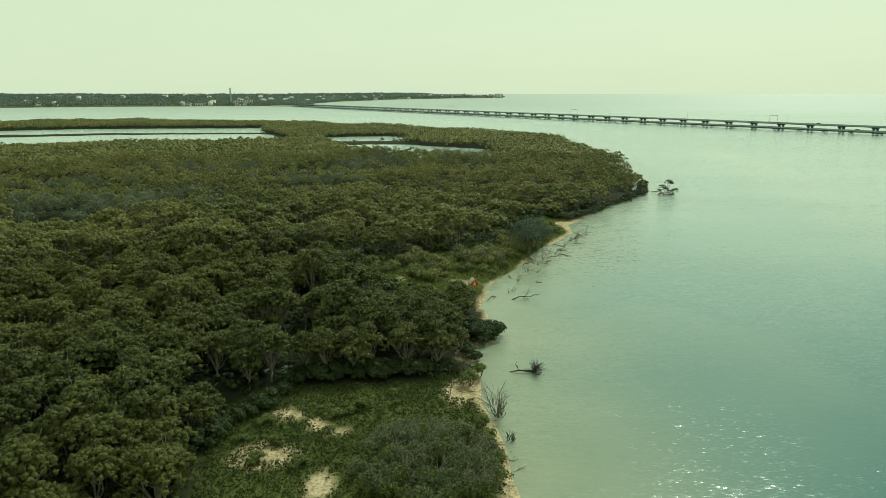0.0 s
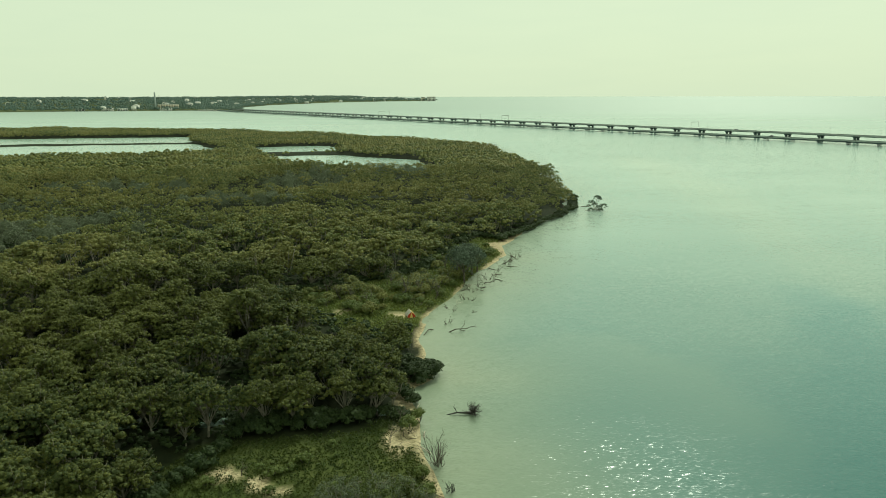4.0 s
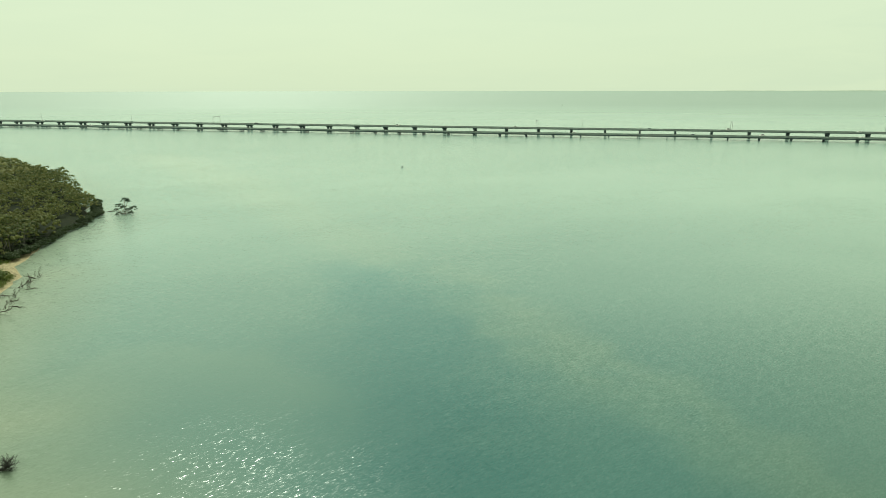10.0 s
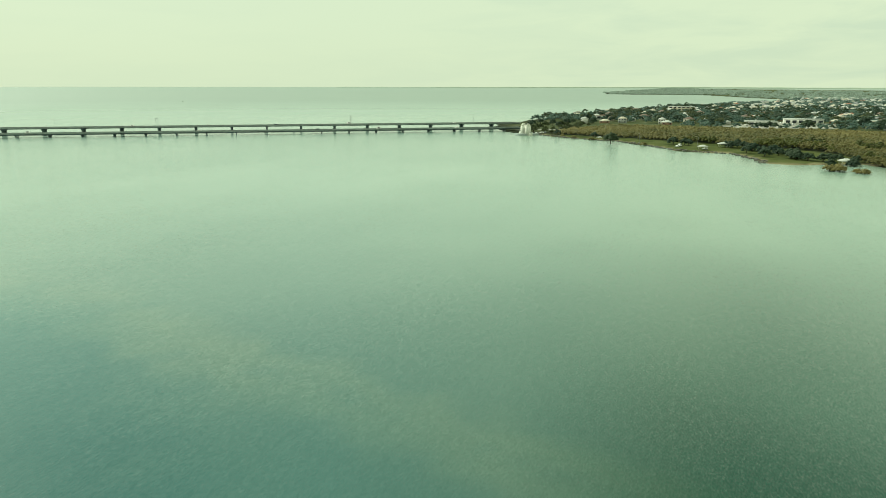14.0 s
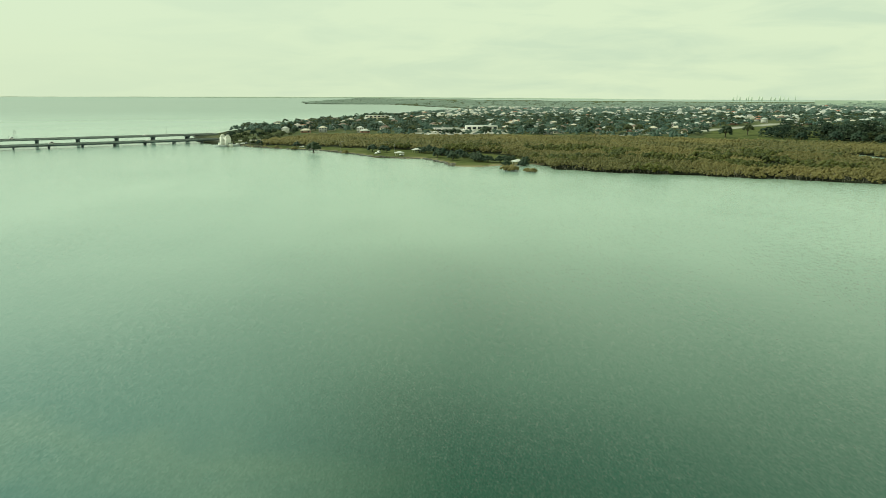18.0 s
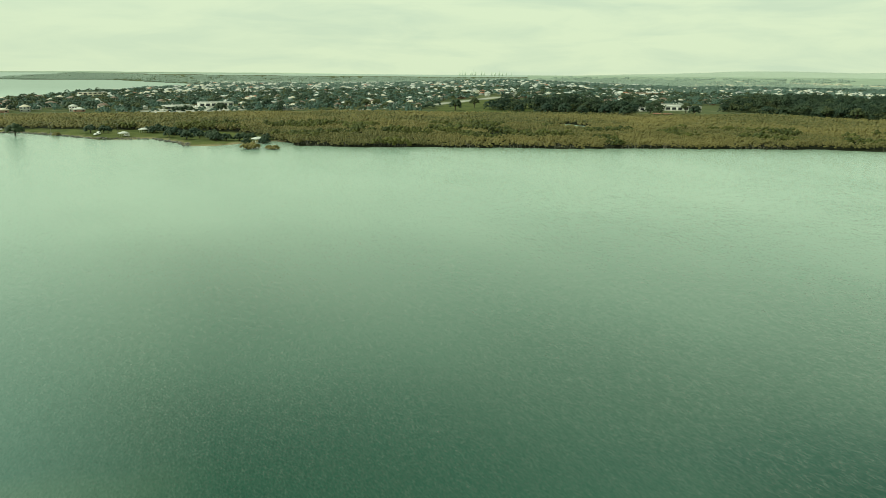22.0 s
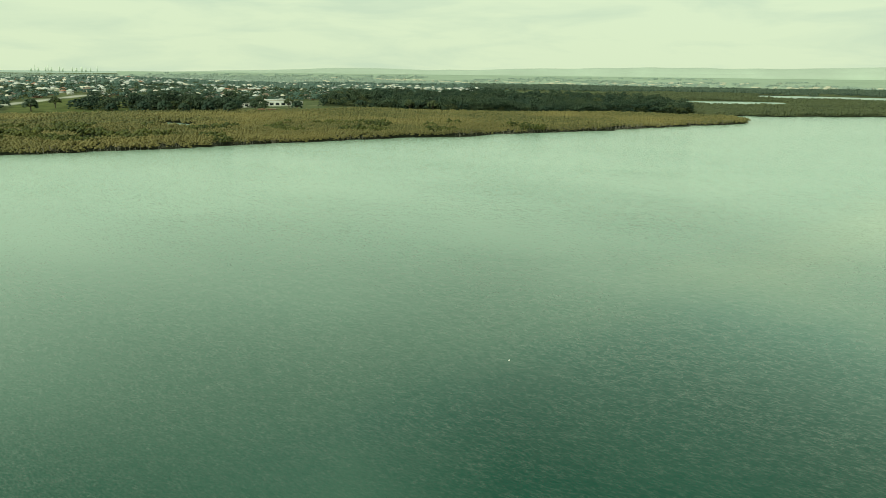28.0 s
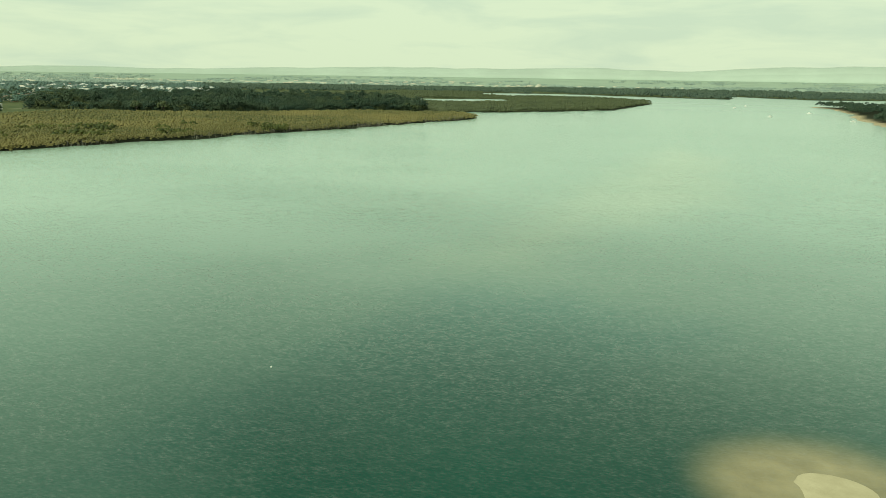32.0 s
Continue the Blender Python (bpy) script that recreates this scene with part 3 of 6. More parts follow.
def set_attr(me, name, values):
    a = me.attributes.new(name, "FLOAT", "POINT")
    a.data.foreach_set("value", np.asarray(values, np.float32))


def make_ground():
    x, y, q = polar(260, 24, 4930, 500, 36)
    z = height(x, y)
    me = mesh("ground", np.stack([x, y, z], 1), q, smooth_faces=True)
    d, r = land(x, y), np.hypot(x, y)
    n5, n2 = vnoise(x, y, 6, 21), vnoise(x, y, 2.2, 22)
    wet = sdf(x, y, WETLAND)
    c1, c2 = sdf(x, y, CLEAR_1), sdf(x, y, CLEAR_2)
    shore = smooth(1.7 - wet + (n5 - 0.5) * 4.0, 0, 1.4) * (wet > -30) * (wet < 9) * (r < 236)
    patch = np.zeros_like(x)
    for px, py, a, b in ((-20, 82.6, 2.6, 1.2), (-15.5, 80.2, 1.6, 1.3), (-13.5, 78.6, 2.4, 1.1), (-20, 72, 3.4, 2.0), (-13, 66, 2, 3), (2.5, 91, 2.0, 3.6), (4.5, 146.5, 2.6, 1.5), (-9, 150, 3, 1.2), (38, 216, 5, 7)):
        patch = np.maximum(patch, smooth(1.3 - np.hypot((x - px) / a, (y - py) / b) + (n5 - 0.5) * 0.9 + (n2 - 0.5) * 0.5, 0, 0.35))
    bank = smooth(16 - np.hypot(x + 31, y + 81), 0, 4)
    under = (wet < 0.5) * (wet > -60) * (r < 400)
    spit = (sdf(x, y, SPIT) > -20) * smooth(14 - np.abs(sdf(x, y, SPIT)), 0, 6)
    shore_s = (np.abs(sdf(x, y, PARK_S)) < 4) * (d < 7)
    set_attr(me, "sand", np.clip(np.maximum.reduce([shore, patch, bank, under * 0.8, spit, shore_s * 0.6]), 0, 1))
    grass = np.maximum.reduce([smooth(c1, -2, 2), smooth(c2, -2, 3), smooth(sdf(x, y, FERN), -2, 2), smooth(sdf(x, y, PARK_S), -3, 3), smooth(sdf(x, y, FIELD_S), -4, 4)])
    set_attr(me, "bar", bank)
    set_attr(me, "grass", grass)
    ms = sdf(x, y, MANGROVE_S)
    town = np.clip(np.maximum(smooth(sdf(x, y, SOUTH), 0, 40) * (1 - smooth(ms, -30, 10)) * (1 - grass), smooth(sdf(x, y, NORTH), 0, 30)), 0, 1)
    set_attr(me, "town", town)
    set_attr(me, "pave", np.maximum(smooth(9 - road_dist(x, y), 0, 3), smooth(sdf(x, y, CARPARK) + (n5 - 0.5) * 6, 0, 3)))
    me.materials.append(M_GROUND)
    tagged(new("ground", me), "low muddy wetland and town ground with grass and sand", "ground", kind="structure")


def make_water():
    x, y, q = polar(160, 24, 4930, 340, 30)
    d, r = land(x, y), np.hypot(x, y)
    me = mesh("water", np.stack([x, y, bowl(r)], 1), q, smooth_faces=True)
    # pale turbid shallows along the near shore, base colour darkened towards the middle for weaker reflection seen
    # steeply, the bank awash behind
    near = smooth(-sdf(x, y, WETLAND), 34, -3) * smooth(420 - r, 0, 250)
    n9 = vnoise(x + 0.5 * y, y * 0.6, 80, 6) + 0.5 * vnoise(x, y, 26, 7) - 0.75
    inside = smooth(sdf(x, y, WETLAND), 2, 5)
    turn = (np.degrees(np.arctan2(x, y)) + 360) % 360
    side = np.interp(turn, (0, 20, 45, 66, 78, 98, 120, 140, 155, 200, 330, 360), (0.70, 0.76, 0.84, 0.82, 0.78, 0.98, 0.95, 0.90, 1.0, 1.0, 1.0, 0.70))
    # darkening by distance from the middle, in place of reflection falling off
    near_dark = side * smooth(np.log(np.maximum(r, 1)) - n9 * 0.16, math.log(440), math.log(74)) ** 0.95
    b = np.hypot((x + 32) / 0.98, y + 79) + (vnoise(x, y, 12, 5) - 0.5) * 6
    n4 = vnoise(x, y, 9, 15) + 0.6 * vnoise(x, y, 3.5, 16) - 0.8
    lane = line_dist(x, y, SLICK) + n4 * 7
    fade = np.interp(y, (-40, 10, 90, 140, 300), (0, 1, 1, 0.3, 0.35)) * (r < 600)
    width = np.interp(r, (60, 130, 400), (8, 11, 30))
    lit = smooth(sdf(x, y, CATSPAW) + n4 * 6, -4, 3)
    still = smooth(sdf(x, y, STILL) + n4 * 8, -12, 14)
    set_attr(me, "ruffle", fade * 0.30 * smooth(width - np.abs(lane), 0, width * 0.8) - 0.30 * lit - 0.25 * still + 0.28 * smooth(turn, 64, 92) * (turn < 300))
    set_attr(me, "teal", np.clip(0.75 * still + 0.6 * smooth(sdf(x, y, STILL_2) + n4 * 10, -14, 16), 0, 1))
    # paler base colour along the slick, the cat's-paw and the pale patch
    set_attr(me, "pale_water", np.clip(fade * smooth(width - np.abs(lane - 3), 0, width) + 0.45 * lit + 0.6 * smooth(sdf(x, y, PALE) + n4 * 14, -20, 25), 0, 1))
    set_attr(me, "bank", 0.92 * smooth(17.5 - b, 0, 11))
    # grows with distance: greyer base colour, rougher surface
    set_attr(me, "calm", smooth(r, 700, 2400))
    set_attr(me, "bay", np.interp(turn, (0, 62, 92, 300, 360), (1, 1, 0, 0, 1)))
    set_attr(me, "steep_dark", near_dark)
    set_attr(me, "shallow", np.clip(np.maximum(near * 0.9, 0.3 * smooth(-d, 30, 0) * (r < 1200)), 0, 1) * (1 - 0.5 * inside))
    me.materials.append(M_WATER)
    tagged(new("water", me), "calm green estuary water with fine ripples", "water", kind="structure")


make_ground()
make_water()

# ---- woods ----


def scatter(rng, x0, x1, y0, y1, step, jitter=0.42):
    gx, gy = np.meshgrid(np.arange(x0, x1, step), np.arange(y0, y1, step))
    gx = gx + (np.arange(gx.shape[0]) % 2)[:, None] * step / 2
    x, y = gx.ravel(), gy.ravel()
    return x + rng.uniform(-jitter, jitter, len(x)) * step, y + rng.uniform(-jitter, jitter, len(y)) * step


def azimuth(x, y):
    """Degrees to the left of straight ahead."""
    return np.degrees(np.arctan2(-x, y))


def seen(x, y, margin=4):
    a = azimuth(x, y)
    return (a < 33 + margin) & (a > -180) | (a > 157 - margin)


def puffs(rng, c, rx, rz, sides=6, rings=3):
    """Rounded uneven leaf tufts, one island each, at the centres c with the half-widths rx and half-heights rz."""
    n = len(c)
    pol = np.radians((38, 74, 108) if rings == 3 else (55, 105))
    k = np.arange(sides) / sides * 2 * np.pi
    ring = np.array([(np.sin(p) * np.cos(a + 0.5 * i), np.sin(p) * np.sin(a + 0.5 * i), np.cos(p)) for i, p in enumerate(pol) for a in k])
    t = np.concatenate([[[0, 0, 1.0]], ring])
    spin = rng.uniform(0, 6.28, n)
    cs, sn = np.cos(spin)[:, None], np.sin(spin)[:, None]
    x, y = t[None, :, 0] * cs - t[None, :, 1] * sn, t[None, :, 0] * sn + t[None, :, 1] * cs
    w = rng.uniform(0.76, 1.2, (n, len(t)))
    v = np.stack([c[:, 0:1] + x * w * rx[:, None], c[:, 1:2] + y * w * rx[:, None], c[:, 2:3] + t[None, :, 2] * w * rz[:, None]], -1)
    base = np.arange(n)[:, None, None] * len(t)
    tt = base + np.array([(0, 1 + j, 1 + (j + 1) % sides) for j in range(sides)])[None]
    qq = base + np.array([(1 + i * sides + j, 1 + (i + 1) * sides + j, 1 + (i + 1) * sides + (j + 1) % sides, 1 + i * sides + (j + 1) % sides) for i in range(rings - 1) for j in range(sides)])[None]
    return v.reshape(-1, 3), qq.reshape(-1, 4), tt.reshape(-1, 3)


def canopy(rng, x, y, z, rad, tall, clumps, sprays, size, flat=0.75, low=0.2, sides=5, rings=2, grain=(0.26, 0.42), solid=True):
    """Many crowns in one mesh: each a dome of rounded leaf tufts, each tuft fringed with loose sprays."""
    T = len(x)
    rad, tall = np.broadcast_to(rad, T), np.broadcast_to(tall, T)
    th = rng.uniform(0, 2 * np.pi, (T, 1)) + np.arange(clumps)[None] * 2.39996 + rng.normal(0, 0.25, (T, clumps))
    u = np.sqrt((np.arange(clumps)[None] + rng.uniform(0.1, 0.9, (T, clumps))) / clumps)
    top = np.sqrt(np.maximum(0, 1 - u ** 2 * 0.94))
    cr = rad[:, None] * rng.uniform(grain[0], grain[1], (T, clumps))
    cx = x[:, None] + np.cos(th) * u * (rad[:, None] - cr * 0.5)
    cy = y[:, None] + np.sin(th) * u * (rad[:, None] - cr * 0.5)
    cz = z[:, None] + tall[:, None] * (low + (1 - low - 0.14) * top * rng.uniform(0.72, 1.12, (T, clumps)))
    C = np.stack([cx, cy, cz], -1).reshape(-1, 3)
    R = cr.ravel()
    s = Soup()
    if solid:
        s.add(*puffs(rng, C, R * (0.84 if sprays > 2 else 1), R * flat * (0.84 if sprays > 2 else 1), sides, rings))
    if sprays:
        d = rng.normal(0, 1, (len(C), sprays, 3))
        d[..., 2] = np.abs(d[..., 2]) * 1.1 - 0.3
        d /= np.linalg.norm(d, axis=-1)[..., None]
        c = C[:, None, :] + d * R[:, None, None] * rng.uniform(0.82, 1.12, (len(C), sprays, 1)) * np.array([1, 1, flat])
        v, q = cards(rng, c.reshape(-1, 3), d.reshape(-1, 3), np.full(len(C) * sprays, size))
        s.add(v, q)
    return s


def crown_lobes(rng, x, y, tall, rad, count, skirt=0.62):
    """Each tree carries several rounded lobes at differing heights, the outer ones lower, and one low skirt."""
    T = len(x)
    u = np.sqrt((np.arange(count)[None] + rng.uniform(0.1, 0.9, (T, count))) / count)
    th = rng.uniform(0, 6.28, (T, 1)) + np.arange(count)[None] * 2.4 + rng.normal(0, 0.3, (T, count))
    rr, tt = np.broadcast_to(rad, T)[:, None], np.broadcast_to(tall, T)[:, None]
    top = tt * (1 - 0.34 * u ** 2 + rng.normal(0, 0.07, (T, count)))
    top[:, -1] *= skirt
    lx, ly = x[:, None] + np.cos(th) * u * rr * 0.8, y[:, None] + np.sin(th) * u * rr * 0.8
    lr = rr * rng.uniform(0.34, 0.56, (T, count))
    return lx.ravel(), ly.ravel(), top.ravel(), lr.ravel()


def lobed_crowns(rng, x, y, z, top, rad, clumps, sprays, size, sides=4, rings=2, puff=0.36):
    """Leafy lobes in one mesh: each a shell of small tufts fringed with leaf sprays over a rounded cap."""
    T = len(x)
    u = np.sqrt((np.arange(clumps)[None] + rng.uniform(0, 1, (T, clumps))) / clumps)
    th = rng.uniform(0, 6.28, (T, 1)) + np.arange(clumps)[None] * 2.39996 + rng.normal(0, 0.3, (T, clumps))
    R = rad[:, None] * rng.uniform(0.86, 1.12, (T, clumps))
    dome = np.sqrt(np.maximum(0, 1 - 0.97 * u ** 2))
    nx, ny = np.cos(th) * u, np.sin(th) * u
    cz = (z + top)[:, None] - rad[:, None] * 0.85 + dome * R * 0.7 - 0.25 * rad[:, None] * (u > 0.85)
    C = np.stack([x[:, None] + nx * R, y[:, None] + ny * R, cz], -1).reshape(-1, 3)
    out = np.stack([nx, ny, dome + 0.15], -1).reshape(-1, 3)
    cr = np.repeat(rad, clumps) * rng.uniform(0.75, 1.25, T * clumps) * puff
    s = Soup().add(*puffs(rng, C, cr, cr * 0.72, sides, rings))
    d = rng.normal(0, 0.75, (len(C), sprays, 3)) + out[:, None, :]
    d /= np.linalg.norm(d, axis=-1)[..., None]
    c = C[:, None, :] + d * cr[:, None, None] * rng.uniform(0.85, 1.35, (len(C), sprays, 1)) * np.array([1, 1, 0.8])
    return s.add(*cards(rng, c.reshape(-1, 3), d.reshape(-1, 3), np.full(len(C) * sprays, size)))


def mangrove_tree(seed, material, tall=6.0, rad=3.1, label="", skirt=0.62):
    """One near tree: leaning stems that fork into limbs, under a crown of several leafy lobes."""
    rng = np.random.default_rng(seed)
    t = thing("mangrove_tree", label or "olive-green mangrove tree with pale twisted stems in mud", "tree", "mangroves by the shore")
    wood, o = Soup(), np.zeros(1)
    lx, ly, top, lr = crown_lobes(rng, o, o, tall, rad, 10, skirt)
    fork = np.array([rng.normal(0, 0.3), rng.normal(0, 0.3), tall * 0.2])
    wood.tube([(0, 0, -0.35), fork * 0.5, fork], [0.19, 0.15, 0.12], 6)
    for a, b, c, r in zip(lx, ly, top, lr):
        end = np.array([a, b, c - r * 0.5])
        mid = fork + (end - fork) * 0.5 + rng.normal(0, 0.3, 3)
        wood.tube([fork - (0, 0, 0.1), mid, end], [0.10, 0.065, 0.03], 5)
        for k in range(2):
            way = end + rng.normal(0, 0.7, 3) * r
            wood.tube([mid, (mid + way) / 2 + rng.normal(0, 0.1, 3), way], [0.045, 0.03, 0.014], 3)
    part("trunk", wood, M_BARK, t, "pale grey twisted stems", True)
    part("crown", lobed_crowns(rng, lx, ly, 0 * lx, top, lr, 17, 9, 0.145, 4, puff=0.27), material, t, "", True)
    return t


GREY_SPOTS = [(-37, 365, 22, 26), (-125, 225, 40, 22), (18, 393, 16, 22), (-124, 350, 36, 14), (-55, 305, 34, 12), (-160, 290, 30, 14), (-95, 262, 26, 9), (30, 330, 14, 10)]


def is_grey(x, y):
    g = np.zeros(x.shape, bool)
    for px, py, a, b in GREY_SPOTS:
        g |= np.hypot((x - px) / a, (y - py) / b) + (vnoise(x, y, 9, 31) - 0.5) * 0.9 < 1
    return g & (vnoise(x, y, 4, 32) > 0.25)


def wetland_woods():
    rng = np.random.default_rng(5)
    x, y = scatter(rng, -420, 130, 50, 430, 6.0)
    x2, y2 = scatter(rng, -130, 20, 55, 172, 4.3)
    n1, n2 = np.hypot(x, y) > 165, np.hypot(x2, y2) <= 165
    x, y = np.concatenate([x[n1], x2[n2]]), np.concatenate([y[n1], y2[n2]])
    r = np.hypot(x, y)
    ok = (r > 62) & (r < 430) & (azimuth(x, y) < 37) & (azimuth(x, y) > -24) & (sdf(x, y, WETLAND) > np.where(y > 226, -0.4, np.where(y < 135, 3.0, 1.6)))
    ok &= (sdf(x, y, CLEAR_1) < -1.5) & (sdf(x, y, CLEAR_2) < -2) & (sdf(x, y, FERN) < 0)
    ok &= ~((np.abs(y - 150) < 16) & (sdf(x, y, WETLAND) < 9))
    for c, k in ((CLEAR_1, 1.075), (CLEAR_2, 1.10)):
        ok &= sdf(x * k, y * k, c) < 0
    ok &= (vnoise(x, y, 11, 33) > 0.13)
    # winding gaps between the rows of trees, and the open flooded edge in front
    bend = r + 10 * (vnoise(x, y, 48, 39) - 0.5) + 5 * (vnoise(x, y, 14, 44) - 0.5)
    gap = np.min([np.abs(bend - c) / w for c, w in ((126, 3.2), (160, 3.6), (198, 4.0), (240, 4.5), (288, 5), (338, 5))], axis=0)
    ok &= (gap > 1) | (vnoise(x, y, 30, 40) < 0.3)
    ok &= ~((y > 93) & (y < 100.5) & (x > -50) & (x < -1) & (vnoise(x, y, 3.1, 45) < 0.24))
    gaps = gap[ok]
    x, y, r = x[ok], y[ok], r[ok]
    z = np.maximum(height(x, y), -0.25)
    order = np.argsort(r)
    near, rest = order[:300], order[300:]
    kinds = [mangrove_tree(40 + i, M_MANG, tall=5.6 + 0.5 * i, rad=2.7 + 0.3 * (i % 4)) for i in range(7)]
    front = [mangrove_tree(50 + i, M_MANG, 7.2 + 0.5 * i, 2.9, "olive mangrove tree with bare pale stems over flooded mud", 0.9) for i in range(3)]
    rows = [(x[i], y[i], z[i]) for i in near if 93 < y[i] < 107 and -48 < x[i] < 3]
    near = [i for i in near if not (93 < y[i] < 107 and -48 < x[i] < 3)]
    for n, (px, py, pz) in enumerate(rows):
        m = Matrix.Translation((px, py, pz)) @ Matrix.Rotation(rng.uniform(0, 6.28), 4, "Z") @ Matrix.Scale(rng.uniform(0.85, 1.08), 4)
        if n < 3:
            front[n].matrix_basis = m
        else:
            copy_thing(front[n % 3], m)
    for n, i in enumerate(near):
        sz = (0.72 + 0.5 * vnoise(x[i], y[i], 12, 46)) * rng.uniform(0.92, 1.1)
        m = Matrix.Translation((x[i], y[i], z[i])) @ Matrix.Rotation(rng.uniform(0, 6.28), 4, "Z") @ Matrix.Scale(sz, 4)
        k = kinds[rng.integers(7)] if n >= 7 else kinds[n]
        if n < 7:
            k.matrix_basis = m
        else:
            copy_thing(k, m)
    X, Y, Z = x[rest], y[rest], z[rest]
    g = is_grey(X, Y)
    tall = 2.3 + 3.0 * vnoise(X, Y, 38, 34) + 4.8 * vnoise(X, Y, 13, 36) + rng.uniform(-0.9, 1.1, len(X))
    a = ~g & (np.hypot(X, Y) < 255)
    b = ~g & ~a
    tall = tall * np.clip(0.72 + 0.14 * gaps[rest], 0.72, 1.12)
    # past the nearest trees the crowns take the sunlit-toned leaf colour
    for m, count, clumps, sprays, size, leaf in ((a, 6, 10, 5, 0.20, M_MANG3), (b, 5, 6, 3, 0.32, M_MANG3)):
        lx, ly, top, lr = crown_lobes(rng, X[m], Y[m], tall[m], 3.7 * rng.uniform(0.72, 1.3, m.sum()), count)
        lz = np.repeat(Z[m], count)
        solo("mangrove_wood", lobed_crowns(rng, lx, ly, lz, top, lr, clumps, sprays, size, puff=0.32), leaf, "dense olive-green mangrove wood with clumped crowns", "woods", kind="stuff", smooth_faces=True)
    w = Soup()
    for i in np.nonzero(a)[0]:
        for k in range(3):
            q = rng.normal(0, 1.0, 2)
            w.tube([(X[i] + q[0] * 0.3, Y[i] + q[1] * 0.3, Z[i] - 0.2), (X[i] + q[0], Y[i] + q[1], Z[i] + tall[i] * 0.45), (X[i] + q[0] * 1.5, Y[i] + q[1] * 1.5, Z[i] + tall[i] * 0.85)], [0.12, 0.09, 0.05], 3)
    # low growth that fills the gaps between the trees
    ux, uy = scatter(rng, -150, 100, 60, 262, 3.1)
    ur = np.hypot(ux, uy)
    ok = (ur > 62) & (ur < 265) & (azimuth(ux, uy) < 36) & (sdf(ux, uy, WETLAND) > 3) & (sdf(ux, uy, CLEAR_1) < -1) & (sdf(ux, uy, CLEAR_2) < -1) & (height(ux, uy) > 0.1) & (vnoise(ux, uy, 8, 65) > 0.25)
    ux, uy = ux[ok], uy[ok]
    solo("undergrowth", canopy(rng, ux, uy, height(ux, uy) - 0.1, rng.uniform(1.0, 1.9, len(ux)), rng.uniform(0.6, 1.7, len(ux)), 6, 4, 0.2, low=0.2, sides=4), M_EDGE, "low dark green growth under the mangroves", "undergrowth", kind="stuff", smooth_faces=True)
    solo("mangrove_stems", w, M_BARK, "pale stems standing in the mangrove wood", "stems", kind="stuff")
    solo("bare_thicket", canopy(rng, X[g], Y[g], Z[g], 3.0, tall[g] * rng.uniform(0.7, 1.05, g.sum()), 20, 22, 0.25, flat=1.4, low=0.25, solid=False), M_GREY, "grey half-dead thicket among the mangroves", "woods", kind="stuff")
    # far half
    x, y = scatter(rng, -1000, 130, 330, 1060, 5.2)
    r = np.hypot(x, y)
    ok = (r >= 425) & (azimuth(x, y) < 37) & (azimuth(x, y) > -24) & (land(x, y) > 3) & (sdf(x, y, WETLAND) > 4)
    for p in PONDS[:4]:
        ok &= sdf(x * 1.065, y * 1.065, p) < 0
    x, y = x[ok], y[ok]
    tall = 2.6 + 2.6 * vnoise(x, y, 60, 35) + 2.0 * vnoise(x, y, 22, 37) + rng.uniform(-0.4, 0.8, len(x))
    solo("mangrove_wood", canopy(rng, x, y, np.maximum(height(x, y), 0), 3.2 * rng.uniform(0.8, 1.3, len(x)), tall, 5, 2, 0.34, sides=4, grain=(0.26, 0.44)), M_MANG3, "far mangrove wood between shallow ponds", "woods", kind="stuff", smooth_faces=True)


def belt(name, label, rng, poly, step, rad, tall, clumps, sprays, size, material, extra=None, inset=3.0, low=0.12, grow=0.0, grain=(0.26, 0.42), lobes=0, even=1.0):
    xs, ys = [p[0] for p in poly], [p[1] for p in poly]
    x, y = scatter(rng, min(xs), max(xs), min(ys), max(ys), step)
    ok = (sdf(x, y, poly) > -grow) & (land(x, y) > inset) & seen(x, y)
    if extra is not None:
        ok &= extra(x, y)
    x, y = x[ok], y[ok]
    n = len(x)
    t = tall * (1 + even * (0.75 * vnoise(x, y, step * 7, 41) + 0.4 * vnoise(x, y, step * 2.5, 42) - 0.55)) * rng.uniform(0.8, 1.2, n)
    if lobes:
        z = np.maximum(height(x, y), bowl(np.hypot(x, y)))
        lx, ly, top, lr = crown_lobes(rng, x, y, t * rng.uniform(0.65, 1.4, n), rad * rng.uniform(0.7, 1.35, n), lobes, 0.5)
        return solo(name, lobed_crowns(rng, lx, ly, np.repeat(z, lobes), top, lr * 1.15, clumps, sprays, size), material, label, "woods", kind="stuff", smooth_faces=True)
    return solo(name, canopy(rng, x, y, np.maximum(height(x, y), bowl(np.hypot(x, y))), rad * rng.uniform(0.8, 1.25, n), t, clumps, sprays, size, low=low, sides=4, grain=grain), material, label, "woods", kind="stuff", smooth_faces=True)


DARK_S = [(600, -722), (423, -752), (270, -868), (190, -900), (240, -1060), (420, -1230), (700, -1180), (820, -1000), (740, -860), (650, -740)]
ISLE_S = [(150, -870), (90, -936), (30, -994), (-49, -1067), (-125, -1330), (-150, -1560), (-40, -1760), (99, -1930), (500, -1900), (620, -1300), (420, -1235), (240, -1065), (185, -905)]
FAR_S = [(99, -1930), (300, -2080), (110, -2090), (-103, -1850), (-336, -1745), (-370, -1830), (-396, -2020), (-535, -1815), (-719, -1860), (-1500, -1900), (-2600, -1900), (-2200, -3200),
         (0, -3600), (1500, -2600), (900, -1700), (500, -1900)]
